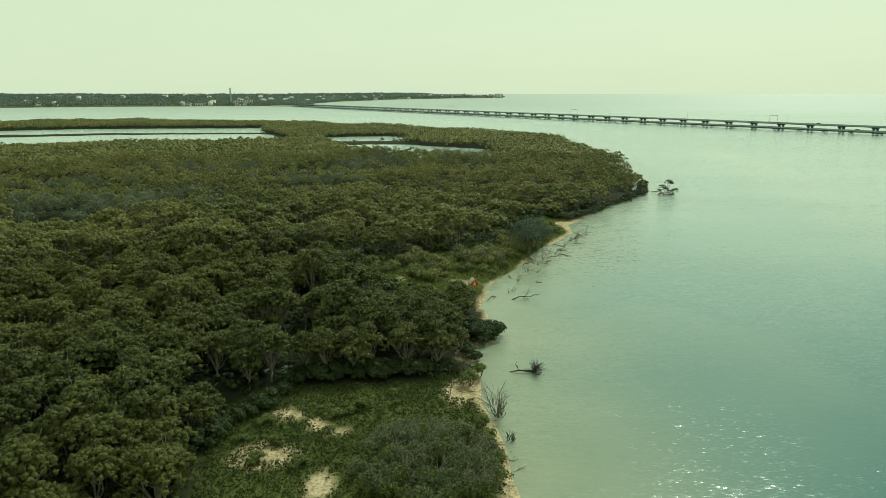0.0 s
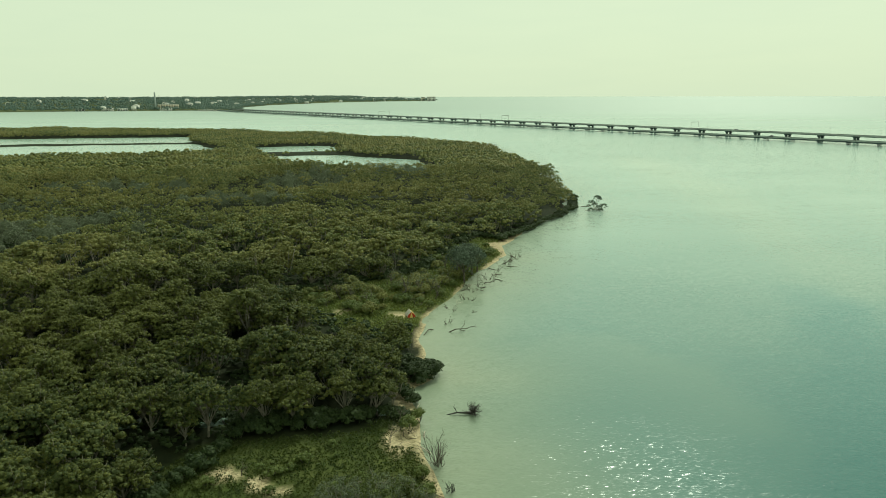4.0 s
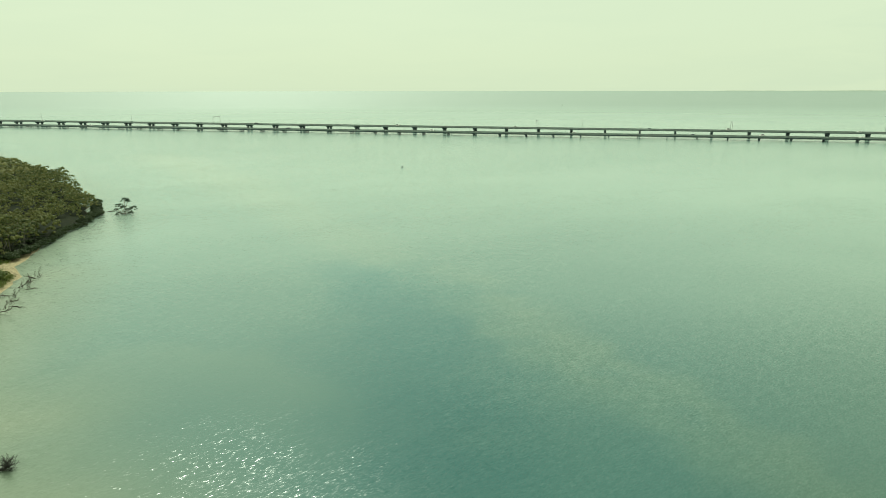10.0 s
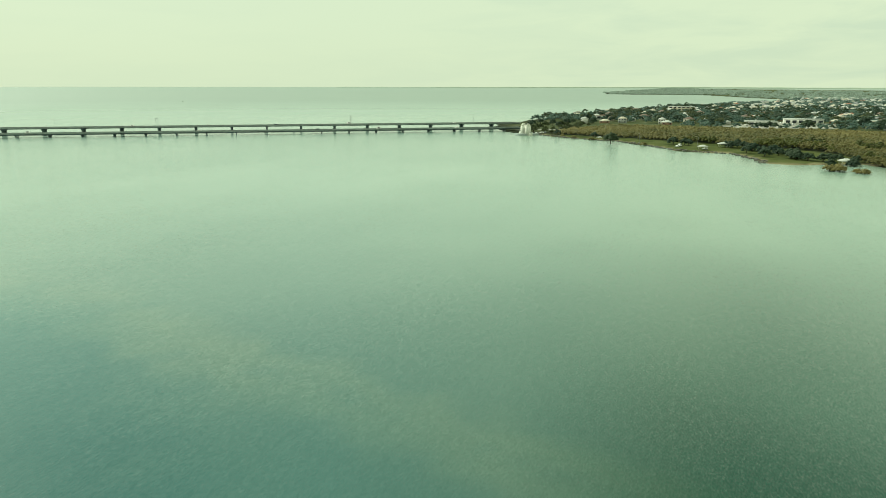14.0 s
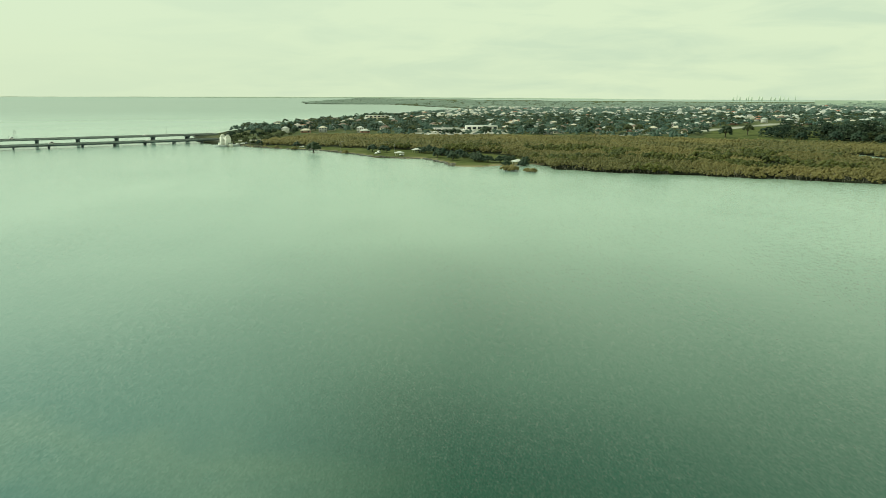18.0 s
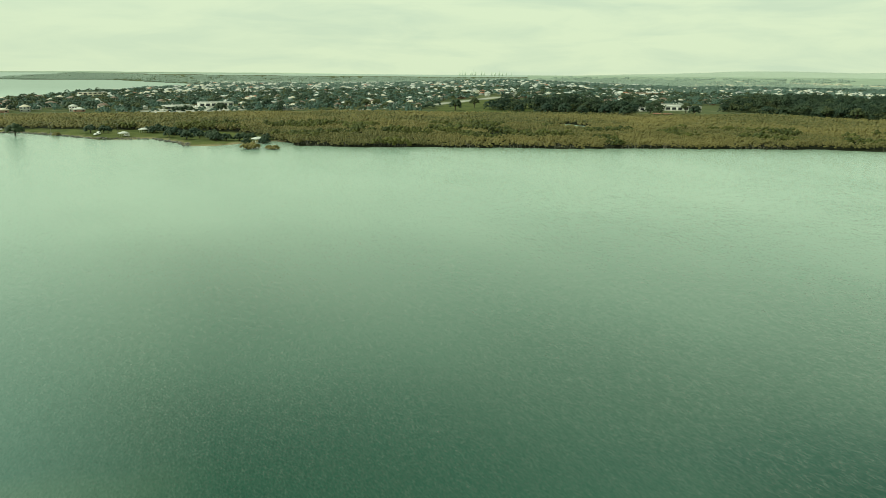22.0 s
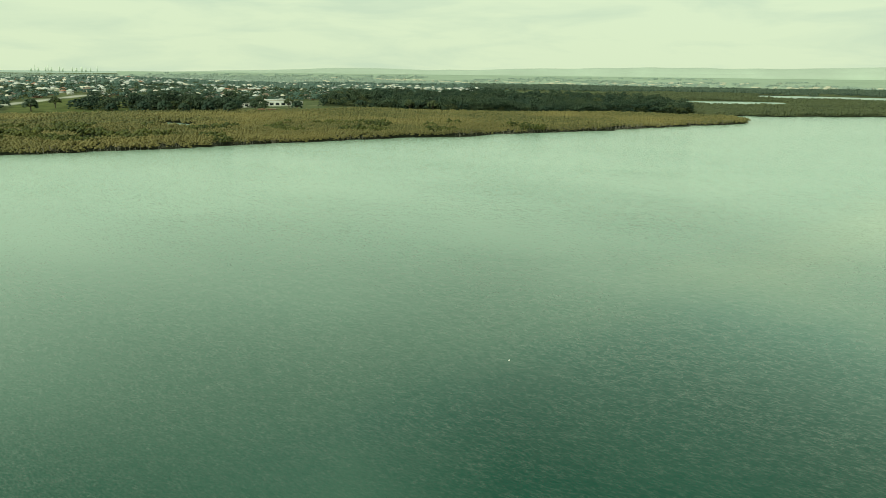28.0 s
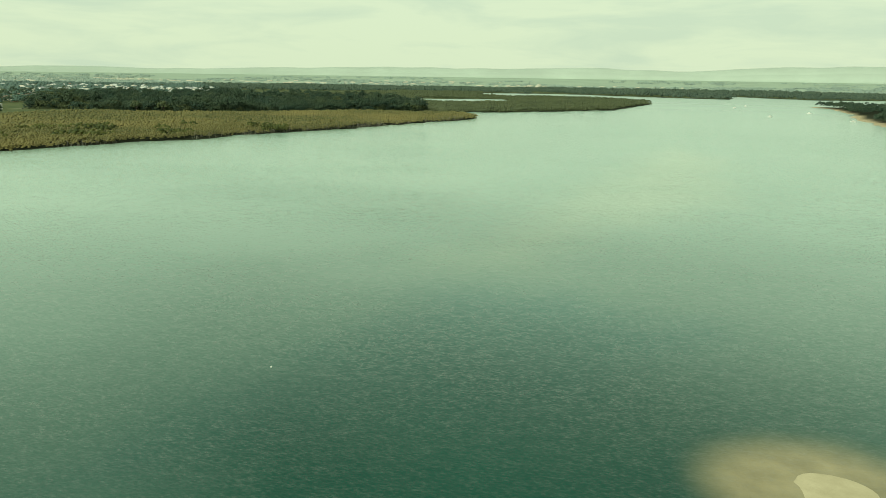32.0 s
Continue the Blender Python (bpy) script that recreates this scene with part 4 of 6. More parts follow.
TOWN_S = [(790, 185), (715, 130), (850, 70), (845, -64), (810, -290), (775, -380), (935, -480), (985, -610), (860, -640), (760, -860), (830, -1000), (710, -1190), (600, -1320), (900, -1700),
          (1500, -2600), (2600, -3000), (3600, -2000), (4300, -500), (3500, 200), (3417, -149), (2592, -417), (2177, -240), (1800, -60), (1500, 45), (1266, 104), (1000, 175), (860, 200)]


def south_woods():
    rng = np.random.default_rng(9)
    gone = lambda x, y: (sdf(x, y, PARK_S) < 2)
    green = lambda x, y: vnoise(x * 0.8, y * 1.3, 24, 47) > 0.69
    near_m = lambda x, y: gone(x, y) & ~green(x, y) & (np.hypot(x, y) < 640) & (np.abs(vnoise(x, y, 34, 43) - 0.5) > 0.02)
    far_m = lambda x, y: gone(x, y) & (np.hypot(x, y) >= 640)
    belt("mangrove_belt", "ochre-green mangrove belt along the far shore", rng, MANGROVE_S, 4.5, 3.0, 3.9, 9, 2, 0.28, M_MANG2, near_m, -1.5, 0.1, 4.0, (0.22, 0.38), even=0.55)
    belt("mangrove_belt", "ochre-green mangrove flats behind the far shore", rng, MANGROVE_S, 6.4, 4.4, 2.9, 6, 1, 0.4, M_MANG2, far_m, 1.0, 0.1, 0.0, (0.24, 0.40), even=0.5)
    belt("mangrove_belt", "dark green mangrove clumps among the ochre ones", rng, MANGROVE_S, 6.4, 3.9, 5.2, 10, 2, 0.3, M_MANG, lambda x, y: gone(x, y) & green(x, y) & (np.hypot(x, y) < 640), -1.5, 0.05, 4.0)
    belt("dark_wood", "tall dark trees along the edge of the playing field", rng, [(655, -560), (735, -470), (790, -470), (850, -600), (830, -700), (690, -690)], 11, 6.5, 12, 8, 2, 0.6, M_DARK, lambda x, y: vnoise(x, y, 40, 48) > 0.5, lobes=6)
    belt("dark_wood", "dark green tall wood behind the mangroves", rng, DARK_S, 11, 6.6, 11, 7, 2, 0.6, M_DARK, lambda x, y: vnoise(x, y, 55, 56) + 0.4 * vnoise(x, y, 21, 57) > 0.40, lobes=6)
    belt("green_wood", "yellow-green trees among the dark wood", rng, DARK_S, 20, 6.0, 9, 7, 2, 0.6, M_GUM, lambda x, y: vnoise(x, y, 60, 58) > 0.42, lobes=6)
    belt("mangrove_island", "low green mangrove flats beside the river", rng, ISLE_S, 9.5, 5.8, 4.2, 5, 1, 0.6, M_ISLE, lambda x, y: (sdf(x * 1.05, y * 1.05, PONDS[5]) < 0) & (sdf(x * 1.09, y * 1.09, PONDS[5]) < 0) & (sdf(x * 1.02, y * 1.02, PONDS[5]) < 0), 3)
    belt("river_woods", "distant woods on the river bank, tinted for haze", rng, FAR_S, 22, 11, 8, 5, 0, 2, M_RIVER, lambda x, y: np.hypot(x, y) < 2600, 4)
    clear = lambda x, y: (road_dist(x, y) > 13) & (sdf(x, y, CARPARK) < 3)
    town = lambda x, y: clear(x, y) & ~((np.hypot(x, y) < 935) & (y > -20)) & (vnoise(x, y, 90, 51) + 0.35 * vnoise(x, y, 30, 52) > 0.34)
    near = lambda x, y: (np.hypot(x, y) < 1700) & town(x, y)
    far = lambda x, y: (np.hypot(x, y) >= 1700) & (vnoise(x, y, 160, 53) > 0.2)
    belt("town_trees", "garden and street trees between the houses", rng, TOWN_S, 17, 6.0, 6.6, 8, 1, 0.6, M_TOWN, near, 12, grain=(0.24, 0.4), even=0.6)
    belt("town_trees", "large dark trees over the house roofs", rng, TOWN_S, 36, 7.5, 9, 12, 1, 0.6, M_DARK, near, 12, grain=(0.2, 0.34), even=0.6)
    belt("town_trees", "yellow-green gum trees between the houses", rng, TOWN_S, 43, 6, 8.5, 9, 3, 0.6, M_GUM, near, 12, even=0.7)
    # the farther woods use leaf colours paled to stand in for haze
    belt("distant_trees", "distant trees over the suburb, tinted for haze", rng, TOWN_S, 36, 12, 5.0, 6, 0, 2, M_FAR, lambda x, y: far(x, y) & (np.hypot(x, y) < 2700), 12)
    belt("distant_trees", "distant trees towards the horizon, paled for haze", rng, TOWN_S, 44, 14, 4.0, 5, 0, 2, M_HAZE, lambda x, y: far(x, y) & (np.hypot(x, y) >= 2700), 12)
    belt("headland_trees", "low trees on the far bay headland, paled for haze", rng, [(3860, 330), (3480, 262), (3420, -140), (4300, -500), (4850, 0)], 24, 10, 3, 4, 0, 2.5, M_HAZE, None, 3)
    belt("north_woods", "wooded far shore with gardens, tinted for haze", rng, NORTH, 25, 11, 11, 5, 0, 2.5, M_FAR, lambda x, y: (y > 1200) & (sdf(x, y, NORTH) < 480) & (vnoise(x, y, 70, 55) > 0.2), 4)
    belt("spit_trees", "dark trees on a sandy point", rng, SPIT, 14, 6.5, 10, 9, 3, 0.7, M_DARK, lambda x, y: vnoise(x, y, 60, 54) > 0.35, 8)


wetland_woods()
south_woods()

# ---- bridges ----
BR0, BR_DIR = Vector((742, 152, 0)), Vector((-0.519, 0.855, 0)).normalized()
BR_ANG = math.atan2(BR_DIR.y, BR_DIR.x)


def bridge(name, label, offset, span, count, deck_z, deck_t, width, lane_mat, heads):
    """A long low road bridge: deck on crossheads and piles, a parapet each side."""
    side = Vector((BR_DIR.y, -BR_DIR.x, 0))
    b = thing(name, label, "bridge", "road bridges")
    b.matrix_basis = Matrix.Translation(BR0 + side * offset) @ Matrix.Rotation(BR_ANG, 4, "Z")
    L, w = span * count, width / 2
    part("deck", Soup().box(-14, L, -w, w, deck_z - 0.45, deck_z), M_CONC2, b)
    for k, yy in enumerate((-w * 0.78, -w * 0.3, w * 0.3, w * 0.78)):
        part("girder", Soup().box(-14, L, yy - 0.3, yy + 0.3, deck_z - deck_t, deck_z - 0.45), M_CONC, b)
    part("road_surface", Soup().box(-14, L, -w + 0.6, w - 0.6, deck_z, deck_z + 0.06), lane_mat, b)
    for yy in (-w, w - 0.3):
        part("parapet", Soup().box(-14, L, yy, yy + 0.3, deck_z, deck_z + 0.6), M_CONC2, b)
    head = Soup()
    if heads == "hammer":
        head.box(-0.8, 0.8, -w * 0.85, w * 0.85, deck_z - deck_t - 1.3, deck_z - deck_t)
        for yy in (-w * 0.45, w * 0.45):
            head.box(-0.9, 0.9, yy - 1.1, yy + 1.1, -2.5, deck_z - deck_t - 1.3)
    else:
        head.box(-0.6, 0.6, -w * 0.9, w * 0.9, deck_z - deck_t - 0.5, deck_z - deck_t)
        for j in range(5):
            yy = -w * 0.8 + j * w * 0.4
            head.tube([(0, yy, -2.5), (0, yy, deck_z - deck_t - 0.5)], [0.3, 0.3], 7)
    me = head.mesh("pier")
    for i in range(count):
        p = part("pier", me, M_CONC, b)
        p.location.x = i * span + span * 0.5
    return b


bridge("road_bridge", "older low concrete road bridge on piled piers", 0, 27.4, 84, 3.7, 1.5, 11.5, M_ASPH, "piles")
bridge("road_bridge", "newer higher concrete road bridge on hammerhead piers", 33, 34.5, 67, 6.9, 1.0, 15.5, M_ASPH, "hammer")

# ---- houses ----
ROOFS = [plain("roof_%s" % n, c, 0.6, vary=0.2, scale=0.4) for n, c in (("pale", (0.55, 0.56, 0.53)), ("cream", (0.6, 0.55, 0.45)), ("terracotta", (0.34, 0.16, 0.10)), ("grey", (0.25, 0.26, 0.27)), ("brown", (0.17, 0.12, 0.09)))]
WALLS = [plain("wall_%s" % n, c, 0.8, vary=0.15, scale=0.4) for n, c in (("white", (0.7, 0.69, 0.64)), ("cream", (0.58, 0.53, 0.42)), ("brick", (0.32, 0.2, 0.14)), ("grey", (0.42, 0.43, 0.42)))]


def roof_soup(w, d, z, rise, over=0.5, hip=0.5):
    a, b = w / 2 + over, d / 2 + over
    r = max(0.0, a - b * hip * 2) if hip else a
    v = [(-a, -b, z), (a, -b, z), (a, b, z), (-a, b, z), (-r, 0, z + rise), (r, 0, z + rise), (-a, -b, z - 0.2), (a, -b, z - 0.2), (a, b, z - 0.2), (-a, b, z - 0.2)]
    q = [(0, 1, 5, 4), (2, 3, 4, 5), (6, 7, 1, 0), (7, 8, 2, 1), (8, 9, 3, 2), (9, 6, 0, 3), (9, 8, 7, 6)]
    return Soup().add(v, q, [(1, 2, 5), (3, 0, 4)])


def house(w, d, storeys, roof, wall, label, rise=2.2, hip=0.5, group="houses of the suburb"):
    h = thing("house", label, "house", group)
    z = 2.8 * storeys + 0.3
    body = part("wall", Soup().box(-w / 2, w / 2, -d / 2, d / 2, -1.5, z), wall, h)
    part("roof", roof_soup(w, d, z, rise, hip=hip), roof, h)
    pane = Soup().box(-0.8, 0.8, -0.06, 0.06, -0.65, 0.65).mesh("window")
    for s in range(storeys):
        for k in (-0.32, 0.0, 0.32):
            if s == 0 and k == 0:
                part("door", Soup().box(-0.5, 0.5, -0.06, 0.06, 0, 2.1), M_GLASS, body).location = (0, -d / 2, 0.2)
                continue
            for f in (-1, 1):
                part("window", pane, M_GLASS, body).location = (k * w, f * d / 2, 1.75 + 2.8 * s)
    return h


def suburb():
    rng = np.random.default_rng(21)
    kinds = []
    for i in range(8):
        st = 1 + (i % 3 == 1)
        kinds.append(house(9 + 1.4 * (i % 4), 7.2 + 0.6 * (i % 3), st, ROOFS[(0, 1, 0, 3, 0, 2, 1, 4)[i]], WALLS[(i * 3) % 4],
                           "%s house with a %s hipped roof" % (("single-storey", "two-storey")[st - 1], ("pale metal", "cream tiled", "terracotta tiled", "grey metal", "brown tiled")[(0, 1, 0, 3, 0, 2, 1, 4)[i]])))
    x, y = scatter(rng, 780, 3000, -1900, 150, 25, 0.3)
    r = np.hypot(x, y)
    ok = (sdf(x, y, TOWN_S) > 14) & (land(x, y) > 25) & (sdf(x, y, MANGROVE_S) < -60) & (sdf(x, y, FIELD_S) < -10) & (r > 880)
    ok &= (road_dist(x, y) > 16) & (sdf(x, y, CARPARK) < -4)
    ok &= (vnoise(x, y, 140, 61) > 0.16 + 0.3 * smooth(-y, 600, 1300)) & (rng.uniform(0, 1, len(x)) < 0.5)
    x, y, r = x[ok], y[ok], r[ok]
    z = height(x, y)
    order = np.argsort(r)
    for n, i in enumerate(order[:240]):
        street = math.floor(vnoise(x[i], y[i], 300, 62) * 4) * 0.4
        m = Matrix.Translation((x[i], y[i], z[i])) @ Matrix.Rotation(street + (rng.integers(2)) * math.pi / 2 + rng.normal(0, 0.05), 4, "Z")
        k = kinds[n] if n < 8 else kinds[rng.integers(8)]
        if n < 8:
            k.matrix_basis = m
        else:
            copy_thing(k, m)
    # the many houses beyond
    walls, roofs = Soup(), [Soup() for _ in ROOFS[:4]]
    for i in order[240:1900]:
        m = Matrix.Translation((x[i], y[i], z[i])) @ Matrix.Rotation(rng.uniform(0, 3.14), 4, "Z")
        w, d, st = rng.uniform(8, 14), rng.uniform(7, 9.5), 3 + 2.7 * (rng.random() < 0.35)
        walls.box(-w / 2, w / 2, -d / 2, d / 2, -1, st, m)
        s = roof_soup(w, d, st, 2.2)
        roofs[rng.choice(4, p=(0.55, 0.27, 0.05, 0.13))].add(np.array([m @ Vector(p) for p in s.v[0]]), s.q[0], s.t[0])
    t = thing("distant_houses", "rows of distant pale suburban houses", "houses", kind="stuff")
    part("wall_mass", walls, WALLS[0], t)
    for s, mt in zip(roofs, ROOFS):
        part("roof_mass", s, mt, t)


suburb()


def far_shore_houses():
    """Pale houses and blocks among the trees of the northern shore."""
    rng = np.random.default_rng(33)
    walls, roofs = Soup(), Soup()
    x, y = scatter(rng, -1500, 350, 2000, 4300, 52, 0.45)
    ok = (sdf(x, y, NORTH) > 15) & (sdf(x, y, NORTH) < 420) & (rng.uniform(0, 1, len(x)) < 0.13) & (azimuth(x, y) < 36)
    for px, py in zip(x[ok], y[ok]):
        z, w, d, h = h1(px, py), rng.uniform(10, 22), rng.uniform(9, 13), rng.uniform(7, 14)
        m = Matrix.Translation((px, py, z)) @ Matrix.Rotation(rng.uniform(0, 3), 4, "Z")
        walls.box(-w / 2, w / 2, -d / 2, d / 2, -2, h, m)
        s = roof_soup(w, d, h, 2.5)
        roofs.add(np.array([m @ Vector(p) for p in s.v[0]]), s.q[0], s.t[0])
    t = thing("far_shore_houses", "pale houses among trees on the far shore", "houses", kind="stuff")
    part("wall_mass", walls, WALLS[0], t)
    part("roof_mass", roofs, ROOFS[0], t)


far_shore_houses()


def hills():
    """Ridges on the horizon, paled in base colour for haze."""
    for n, (r, lift, seed) in enumerate(((4890, 1.0, 3), (4850, 0.55, 8))):
        az = np.radians(np.linspace(-126, -222, 300))
        k = np.linspace(0, 1, 300)
        base = bowl(r) - 20
        rise = 22 + 84 * k ** 1.25
        top = 30 + lift * (rise * smooth(k, 0, 0.14) * (0.72 + 0.5 * vnoise(k * 300, k * 0, 24 + 9 * n, seed)) + 7 * vnoise(k * 300, k * 0, 6, seed + 1) * smooth(k, 0, 0.05))
        x, y = -np.sin(az) * r, np.cos(az) * r
        v = np.concatenate([np.stack([x, y, 0 * x + base], 1), np.stack([x, y, top], 1), np.stack([x * 1.012, y * 1.012, 0 * x + base], 1)])
        q = [(i, i + 1, 300 + i + 1, 300 + i) for i in range(299)] + [(300 + i, 301 + i, 601 + i, 600 + i) for i in range(299)]
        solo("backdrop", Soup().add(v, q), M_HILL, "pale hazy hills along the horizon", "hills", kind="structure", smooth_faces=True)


hills()


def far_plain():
    """The flat country beyond the river, haze put into its colour, with pale works and sheds on it."""
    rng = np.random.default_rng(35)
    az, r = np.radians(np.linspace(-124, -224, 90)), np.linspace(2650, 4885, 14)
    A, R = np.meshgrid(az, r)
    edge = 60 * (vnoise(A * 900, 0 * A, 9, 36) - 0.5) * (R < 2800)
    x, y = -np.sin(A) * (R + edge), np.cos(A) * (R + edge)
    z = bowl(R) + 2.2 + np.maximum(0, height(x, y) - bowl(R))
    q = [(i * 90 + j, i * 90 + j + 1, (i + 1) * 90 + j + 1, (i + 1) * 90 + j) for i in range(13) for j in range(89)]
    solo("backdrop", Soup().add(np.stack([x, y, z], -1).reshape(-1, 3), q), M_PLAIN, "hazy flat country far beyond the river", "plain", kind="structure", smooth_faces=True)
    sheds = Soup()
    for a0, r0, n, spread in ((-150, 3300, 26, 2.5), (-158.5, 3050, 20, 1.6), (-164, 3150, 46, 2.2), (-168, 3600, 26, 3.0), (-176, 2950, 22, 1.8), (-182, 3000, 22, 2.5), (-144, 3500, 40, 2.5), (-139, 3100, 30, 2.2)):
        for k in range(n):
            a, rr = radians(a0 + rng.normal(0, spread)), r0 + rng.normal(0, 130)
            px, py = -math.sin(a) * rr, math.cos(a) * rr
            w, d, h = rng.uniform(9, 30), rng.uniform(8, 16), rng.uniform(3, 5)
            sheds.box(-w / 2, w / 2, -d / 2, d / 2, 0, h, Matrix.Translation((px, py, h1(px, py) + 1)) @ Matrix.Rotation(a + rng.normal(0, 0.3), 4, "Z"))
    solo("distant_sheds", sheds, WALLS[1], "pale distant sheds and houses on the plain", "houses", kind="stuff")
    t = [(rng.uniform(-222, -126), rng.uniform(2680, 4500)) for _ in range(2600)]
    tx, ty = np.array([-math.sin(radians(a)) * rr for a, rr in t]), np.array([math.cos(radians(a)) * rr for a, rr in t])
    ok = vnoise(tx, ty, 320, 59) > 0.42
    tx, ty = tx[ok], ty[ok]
    solo("distant_trees", canopy(rng, tx, ty, height(tx, ty) + 1, 13 * rng.uniform(0.7, 1.4, len(tx)), rng.uniform(3, 6, len(tx)), 5, 0, 1, sides=4), M_HAZE, "scattered trees on the distant plain, paled for haze", "woods", kind="stuff", smooth_faces=True)


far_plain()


def far_bay_shore():
    """A faint low shore along the sea horizon, its base colour lightened for mist."""
    az = np.radians(np.linspace(-64, -112, 160))
    k, r = np.linspace(0, 1, 160), 4880
    x, y = -np.sin(az) * r, np.cos(az) * r
    top = bowl(r) + 1 + 4 * smooth(k, 0.1, 0.6) * smooth(k, 1, 0.85) + 2 * vnoise(k * 160, 0 * k, 7, 5) + 2 * vnoise(k * 160, 0 * k, 2, 6)
    v = np.concatenate([np.stack([x, y, 0 * x + bowl(r) - 6], 1), np.stack([x, y, top], 1), np.stack([x * 1.006, y * 1.006, 0 * x + bowl(r) - 6], 1)])
    q = [(i, i + 1, 161 + i, 160 + i) for i in range(159)] + [(160 + i, 161 + i, 321 + i, 320 + i) for i in range(159)]
    solo("backdrop", Soup().add(v, q), M_MIST, "faint low shore on the sea horizon", "shore", kind="structure", smooth_faces=True)


far_bay_shore()

# ---- shore and clearing plants ----


def at(x, y, turn=0.0, lift=0.0, scale=1.0, wet=False):
    z = h1(x, y)
    if wet:
        z = max(z, -0.5)
    return Matrix.Translation((x, y, z + lift)) @ Matrix.Rotation(turn, 4, "Z") @ Matrix.Scale(scale, 4)


def twigs(rng, base, way, length, rad, depth, soup, spread=0.7, sides=4, kids=4):
    """A branch that forks into ever thinner twigs."""
    way = np.asarray(way, float) / np.linalg.norm(way)
    mid = base + way * length * 0.5 + rng.normal(0, 0.06 * length, 3)
    end = base + way * length + rng.normal(0, 0.09 * length, 3)
    soup.tube([base, mid, end], [rad, rad * 0.75, rad * 0.45], sides)
    if depth:
        for _ in range(kids):
            u = rng.uniform(0.35, 1.0)
            twigs(rng, base + (end - base) * u, way + rng.normal(0, spread, 3), length * rng.uniform(0.4, 0.65), rad * 0.5, depth - 1, soup, spread, max(3, sides - 1), kids)


def bare_tree(seed, tall, label, group="bare shore trees"):
    rng = np.random.default_rng(seed)
    t = thing("bare_tree", label, "tree", group)
    w = Soup()
    twigs(rng, np.array([0, 0, -0.2]), (rng.normal(0, 0.2), rng.normal(0, 0.2), 1), tall * 0.55, tall * 0.022, 3, w, 0.55)
    part("trunk", w, M_DRIFT, t)
    c = rng.normal(0, 1, (90, 3)) * np.array([0.3, 0.3, 0.2]) * tall + np.array([0, 0, tall * 0.75])
    v, q = cards(rng, c, rng.normal(0, 1, (90, 3)), np.full(90, tall * 0.028), 0.5)
    part("foliage", Soup().add(v, q), M_GREY, t)
    return t


def shrub(seed, rad, tall, material, label, group="shrubs in the clearing", n=14, sprays=24, size=0.11):
    rng = np.random.default_rng(seed)
    t = thing("shrub", label, "shrub", group)
    st = Soup()
    for k in range(5):
        a = rng.uniform(0, 6.28)
        st.tube([(0, 0, -0.1), (math.cos(a) * rad * 0.3, math.sin(a) * rad * 0.3, tall * 0.4), (math.cos(a) * rad * 0.6, math.sin(a) * rad * 0.6, tall * 0.75)], [0.05, 0.035, 0.015], 4)
    part("stem", st, M_DRIFT, t)
    th, u = rng.uniform(0, 6.28, n), np.sqrt(rng.uniform(0, 1, n))
    c = np.stack([np.cos(th) * u * rad * 0.8, np.sin(th) * u * rad * 0.8, tall * (0.25 + 0.5 * np.sqrt(1 - u ** 2 * 0.9))], -1)
    d = rng.normal(0, 1, (n, sprays, 3))
    d[..., 2] = np.abs(d[..., 2]) - 0.2
    d /= np.linalg.norm(d, axis=-1)[..., None]
    v, q = cards(rng, (c[:, None] + d * np.array([rad * 0.36, rad * 0.36, tall * 0.3])).reshape(-1, 3), d.reshape(-1, 3), np.full(n * sprays, size))
    leaf = Soup().add(v, q).add(*puffs(rng, c, np.full(n, rad * 0.27), np.full(n, tall * 0.2), 5, 2))
    part("foliage", leaf, material, t, "", True)
    return t


def broad_tree(seed, rad, tall, material, label, group="park trees", clumps=16, sprays=16, size=0.5, name="tree", low=0.12, solid=True):
    rng = np.random.default_rng(seed)
    t = thing(name, label, "tree", group)
    w = Soup()
    w.tube([(0, 0, -0.5), (0.1, 0, tall * 0.25), (0, 0.1, tall * 0.45)], [rad * 0.09, rad * 0.07, rad * 0.05], 7)
    for k in range(6):
        a = k * 1.05 + rng.uniform(0, 0.5)
        w.tube([(0, 0, tall * 0.3), (math.cos(a) * rad * 0.35, math.sin(a) * rad * 0.35, tall * 0.5), (math.cos(a) * rad * 0.65, math.sin(a) * rad * 0.65, tall * 0.68)], [rad * 0.04, rad * 0.03, rad * 0.012], 5)
    part("trunk", w, M_DRIFT, t)
    z = np.zeros(1)
    part("crown", canopy(rng, z, z, z, rad, tall, clumps, sprays, size, low=low, solid=solid), material, t, "", True)
    return t


def place(ob, spots, rng, smin=0.85, smax=1.2, wet=False, lift=0.0):
    """The first spot takes the thing itself, the others its copies."""
    for i, (x, y) in enumerate(spots):
        m = at(x, y, rng.uniform(0, 6.28), lift, 1.0, wet)
        s = rng.uniform(smin, smax)
        if i == 0:
            ob.matrix_basis = m @ Matrix.Scale(s, 4)
        else:
            c = copy_thing(ob, m)
            c.scale = (s, s, s)


